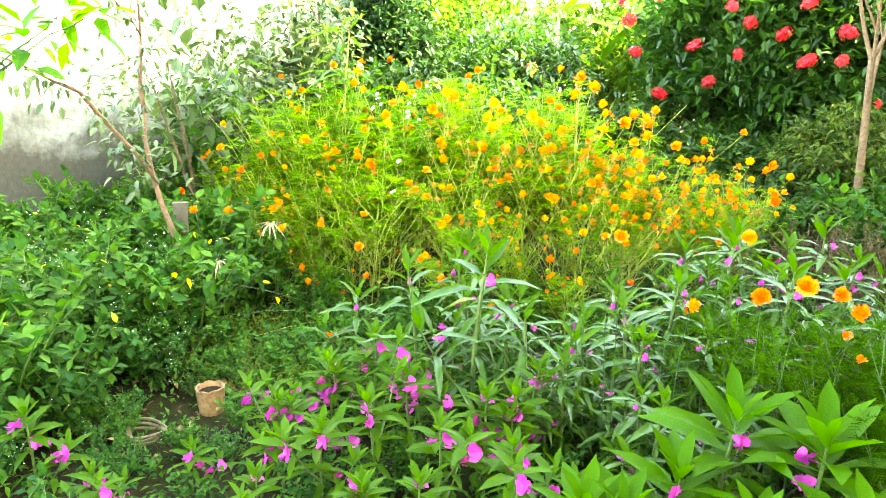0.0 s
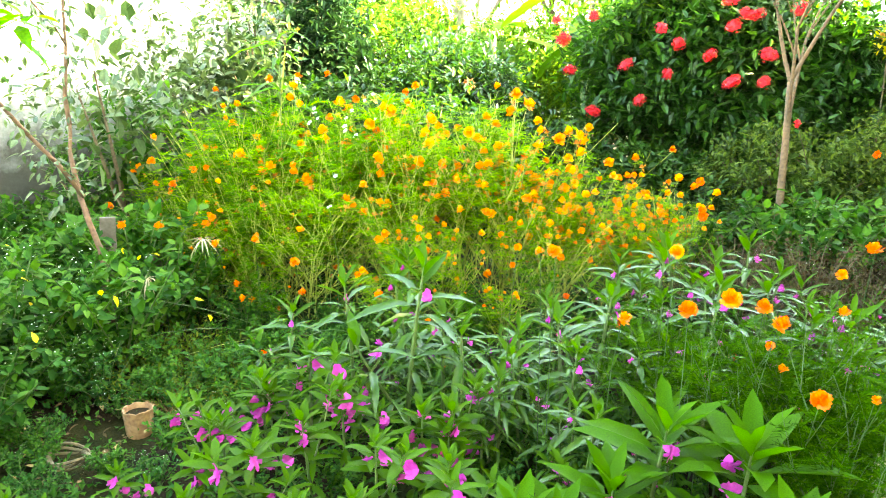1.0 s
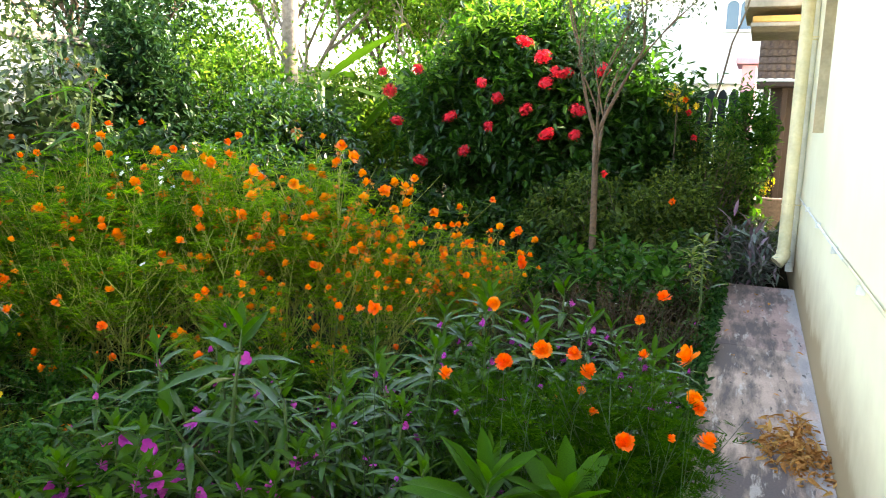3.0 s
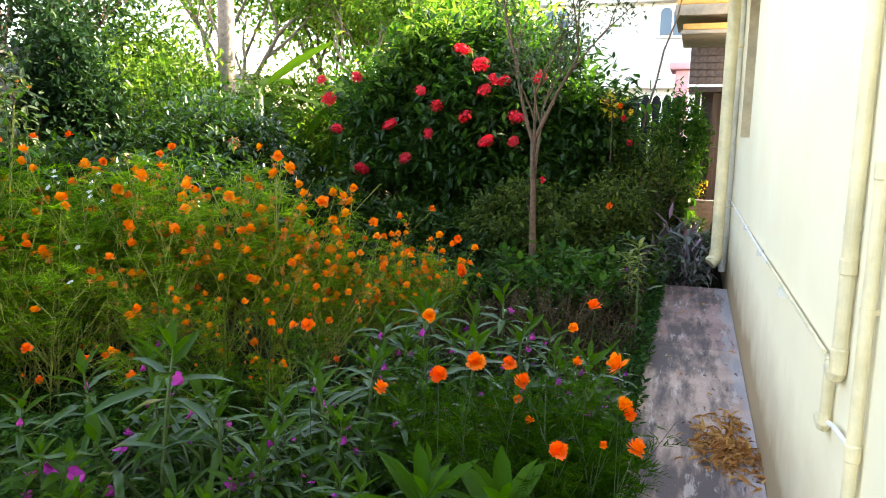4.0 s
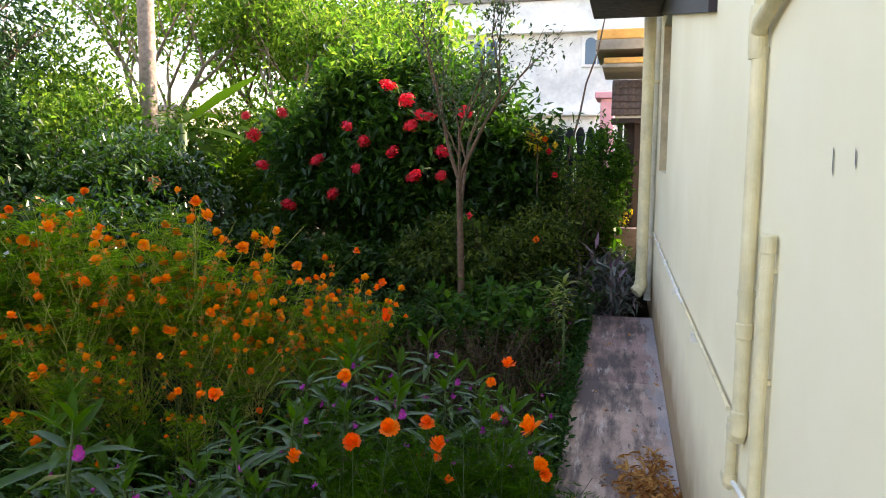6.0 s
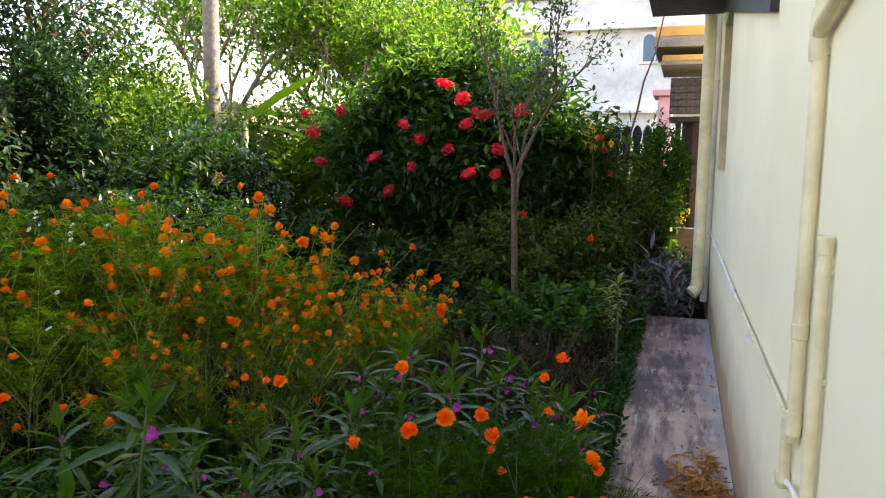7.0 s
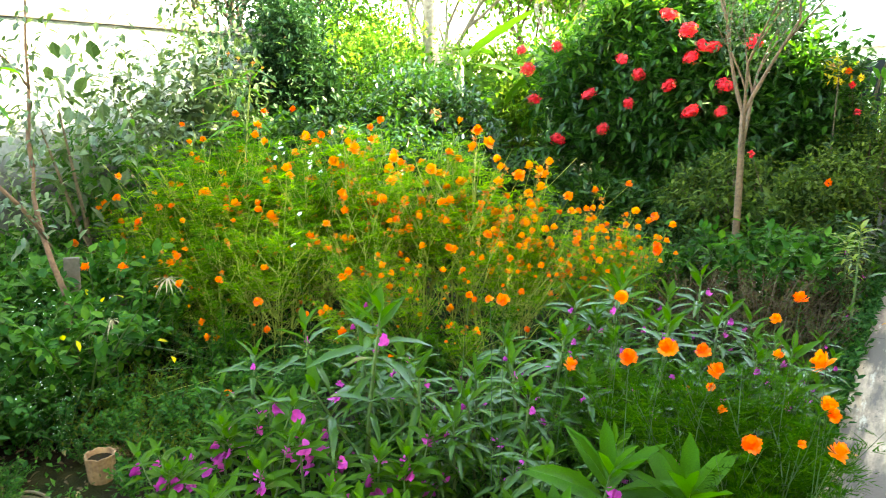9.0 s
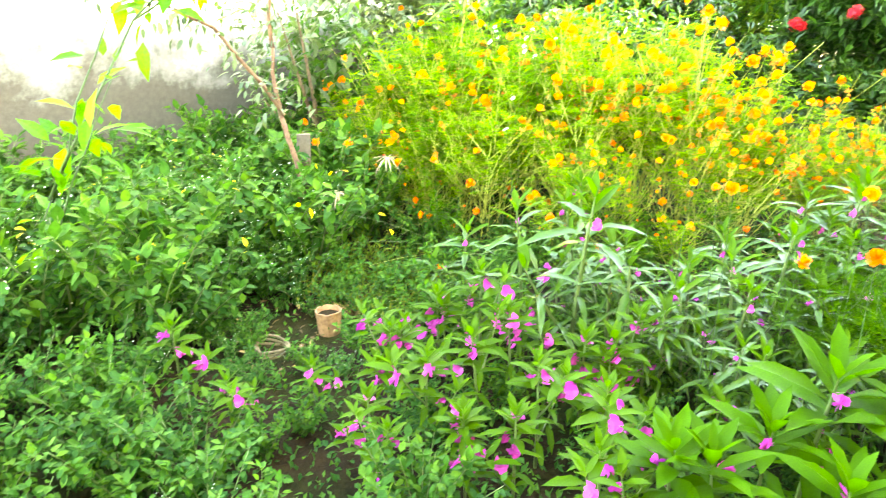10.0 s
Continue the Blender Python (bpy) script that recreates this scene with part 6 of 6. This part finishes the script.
# a tall stalk with arching blades that stands out of the cosmos
def tall_stalk(x, y, h, seed, blades=9, material=None, length=0.4):
    nr = np.random.RandomState(seed)
    root = new("tall_grass")
    root.location = (x, y, SOIL)
    g = Geo()
    g.tube([(0, 0, -0.05), (0.01, 0.01, h * 0.5), (0.03, 0, h)], [0.0055, 0.0045, 0.0025], 6)
    part("stem", g, M_STEM, root)
    for k in range(blades):
        a = k * 2.4 + nr.uniform(-0.3, 0.3)
        mid = curve_pts((0.02, 0, h * (0.7 + 0.28 * k / blades)), (math.cos(a), math.sin(a), 1.1), length * nr.uniform(0.7, 1.1), (math.cos(a) * 0.4, math.sin(a) * 0.4, -0.9), 8)
        side = np.array([-math.sin(a), math.cos(a), 0])
        v, f = [], []
        for i, p in enumerate(mid):
            w = 0.022 * math.sin(math.pi * (0.12 + 0.88 * i / 7)) + 0.0008
            v += [p - side * w, p + np.array([0, 0, -0.004]), p + side * w]
        for i in range(7):
            f += [(i * 3, i * 3 + 1, i * 3 + 4, i * 3 + 3), (i * 3 + 1, i * 3 + 2, i * 3 + 5, i * 3 + 4)]
        g = Geo()
        g.add(v, f)
        part("blade", g, material or M_BANANA, root, smooth=True)
    return tagged(root, "tall grass stalk with arching blades in the flower bed", "grass", "tall grasses")


tall_stalk(-4.03, 1.9, 2.1, 3)
tall_stalk(-4.6, 1.3, 1.8, 5, 7)


def dry_grass(x, y, h, seed, material=M_DRY):
    nr = np.random.RandomState(seed)
    root = new("dry_grass")
    root.location = (x, y, SOIL)
    g = Geo()
    for k in range(70):
        a = nr.uniform(0, 6.28)
        c = curve_pts((nr.normal(0, 0.04), nr.normal(0, 0.04), 0), (math.cos(a) * 0.6, math.sin(a) * 0.6, 1), h * nr.uniform(0.6, 1.1), (math.cos(a) * 0.3, math.sin(a) * 0.3, -0.5), 5)
        side = np.array([-math.sin(a), math.cos(a), 0]) * 0.004
        v = [q for i, p in enumerate(c) for q in (p - side * (1 - i / 5), p + side * (1 - i / 5))]
        g.add(v, [(2 * i, 2 * i + 1, 2 * i + 3, 2 * i + 2) for i in range(4)])
    tagged(part("blades", g, material, root), kind="stuff")
    return tagged(root, "clump of dry brown grass in the weeds", "grass", "dry grass clumps")


dry_grass(-5.2, 0.1, 0.95, 1)
dry_grass(-5.3, 0.5, 0.9, 2)
dry_grass(-5.4, -0.3, 0.85, 3)
dry_grass(-2.72, -0.08, 0.24, 4, M_LITTER)

# white flowers in the cosmos bed, and a pale orange head on the shrub behind it
for x, y, z in ((-3.09, 1.56, 0.86), (-3.6, 2.2, 1.15), (-3.45, 2.4, 1.2), (-3.3, 2.0, 1.1), (-3.8, 2.5, 1.25), (-2.9, 1.3, 0.7), (-4.1, 2.3, 1.15), (-4.24, 2.5, 1.22), (-4.12, 2.42, 1.18), (-4.35, 2.6, 1.25), (-3.54, 2.0, 0.8), (-3.68, 2.3, 1.2), (-3.5, 2.1, 1.12)):
    root = new("white_flower")
    root.location = (x + 0.03, y + 0.03, SOIL)
    g = Geo()
    g.tube([(0, 0, -0.03), (0.01, 0, (z - SOIL) * 0.6), (-0.03, -0.03, z - SOIL)], [0.003, 0.0025, 0.0015], 4)
    part("stem", g, M_STEM, root)
    g = Geo()
    for k in range(5):
        a = k * 1.257
        c, q = math.cos(a), math.sin(a)
        g.add([(0, 0, 0), (0.016 * c - 0.01 * q, 0.016 * q + 0.01 * c, 0.003), (0.026 * c, 0.026 * q, 0.001), (0.016 * c + 0.01 * q, 0.016 * q - 0.01 * c, 0.003)], [(0, 1, 2, 3)])
    o = part("blossom", g, M_WHITE, root)
    o.matrix_basis = Matrix.Translation((-0.03, -0.03, z - SOIL)) @ Euler((r.uniform(0.3, 1.1), r.uniform(-0.4, 0.4), 0)).to_matrix().to_4x4() @ Matrix.Scale(r.uniform(0.8, 1.15), 4)
    tagged(root, "small white flower on a thin stalk among cosmos", "flower", "white flowers in the bed")

# low growth that leans over the edge of the path
nr = np.random.RandomState(29)
n = 2600
x = 0.34 - np.abs(nr.normal(0, 0.09, n)) + nr.uniform(0, 0.05, n)
y = nr.uniform(-1.2, 6.0, n)
z = SOIL + nr.uniform(0.08, 0.3, n)
g = Geo()
g.scatter(*mid_leaf(0.5, 0.2, 0.2), bases(rand_dirs(nr, n, 0.25), nr.uniform(0.025, 0.07, n), nr.uniform(-0.5, 0.5, n)), np.stack([x, y, z], -1))
tagged(part("edge_growth", g, M_WEED), "low weeds leaning over the edge of the path", "ground cover", kind="stuff")


# a spike of yellowing whorled leaves beside the path
def spike(x, y, h, seed):
    nr = np.random.RandomState(seed)
    root = new("spike_plant")
    root.location = (x, y, SOIL)
    g = Geo()
    g.tube([(0, 0, -0.04), (0.01, 0, h * 0.5), (0, 0.01, h)], [0.011, 0.009, 0.005], 7)
    part("stem", g, M_STEM, root)
    for k in range(34):
        q = k / 33
        a = k * 2.4
        d = np.array([[math.cos(a), math.sin(a), 0.1 + 0.9 * q ** 3]])
        ln = 0.07 + 0.1 * q
        bs = bases(d, ln * nr.uniform(0.85, 1.15))[0]
        o = new("leaf", SPIKE_LEAF)
        o.parent = root
        z = h * (0.35 + 0.65 * q ** 0.45)
        o.matrix_basis = Matrix([[*bs[0], 0], [*bs[1], 0], [*bs[2], z], [0, 0, 0, 1]])
    return tagged(root, "upright yellow green plant with narrow leaves by the path", "plant", "spike plants by the path")


g = Geo()
g.add(*leaf_shape(0.2, 0.45, 0.3))
SPIKE_LEAF = g.mesh("leaf", leaf_mat("pale spike leaf", (0.09, 0.14, 0.02), (0.15, 0.18, 0.03), (0.26, 0.24, 0.05), 0.45, 0.4), True)
spike(0.21, 3.9, 0.92, 1)
spike(0.1, 4.35, 0.75, 2)


# flower heads scattered on the shrubs at the back
def shrub_bloom(x, y, z, size, material, label):
    nr = np.random.RandomState(int(abs(x * 100 + z * 37)))
    root = new("shrub_flower")
    root.location = (x, y, SOIL)
    g = Geo()
    g.tube([(0.05, 0.5, -0.03), (0.04, 0.45, (z - SOIL) * 0.7), (0, 0, z - SOIL)], [0.006, 0.004, 0.002], 5)
    part("stem", g, M_BARK, root)
    g = Geo()
    n = 60
    d = rand_dirs(nr, n, 0.25)
    g.scatter(*mid_leaf(0.75, 0.2, 0.2), bases(d, nr.uniform(0.35, 0.6, n) * size, nr.uniform(-0.6, 0.6, n)), np.array([[0, 0, z - SOIL]]) + d * size * 0.4 * nr.uniform(0.3, 1, (n, 1)))
    part("flower_head", g, material, root)
    return tagged(root, label, "flower", "flower heads on the shrubs")


M_PEACH = petal_mat("peach petal", (0.8, 0.3, 0.1), (0.9, 0.5, 0.25))
M_YELLOWP = petal_mat("yellow petal", (0.9, 0.5, 0.02), (0.9, 0.65, 0.05))
shrub_bloom(-4.6, 5.45, 1.44, 0.11, M_PEACH, "pale orange flower head standing out of the shrub")
shrub_bloom(-4.85, 4.0, 1.3, 0.07, M_PEACH, "small pale orange flower head on the shrub")
shrub_bloom(-0.2, 7.4, 1.5, 0.06, M_RED, "red flower head on the small leaved bush")
shrub_bloom(-0.25, 5.9, 0.85, 0.06, M_ORANGE, "orange flower at the foot of the bush")
shrub_bloom(-0.85, 5.25, 1.15, 0.05, M_RED, "dark red flower on the bush by the slender tree")
for k, (x, z) in enumerate(((-0.42, 1.85), (-0.33, 1.95), (-0.2, 1.88), (-0.5, 2.0), (-0.28, 1.8))):
    shrub_bloom(x, 7.35, z, 0.055, (M_YELLOWP, M_ORANGE, M_YELLOWP, M_PEACH, M_RED)[k], "warm coloured flower head in the sunlit shrub")
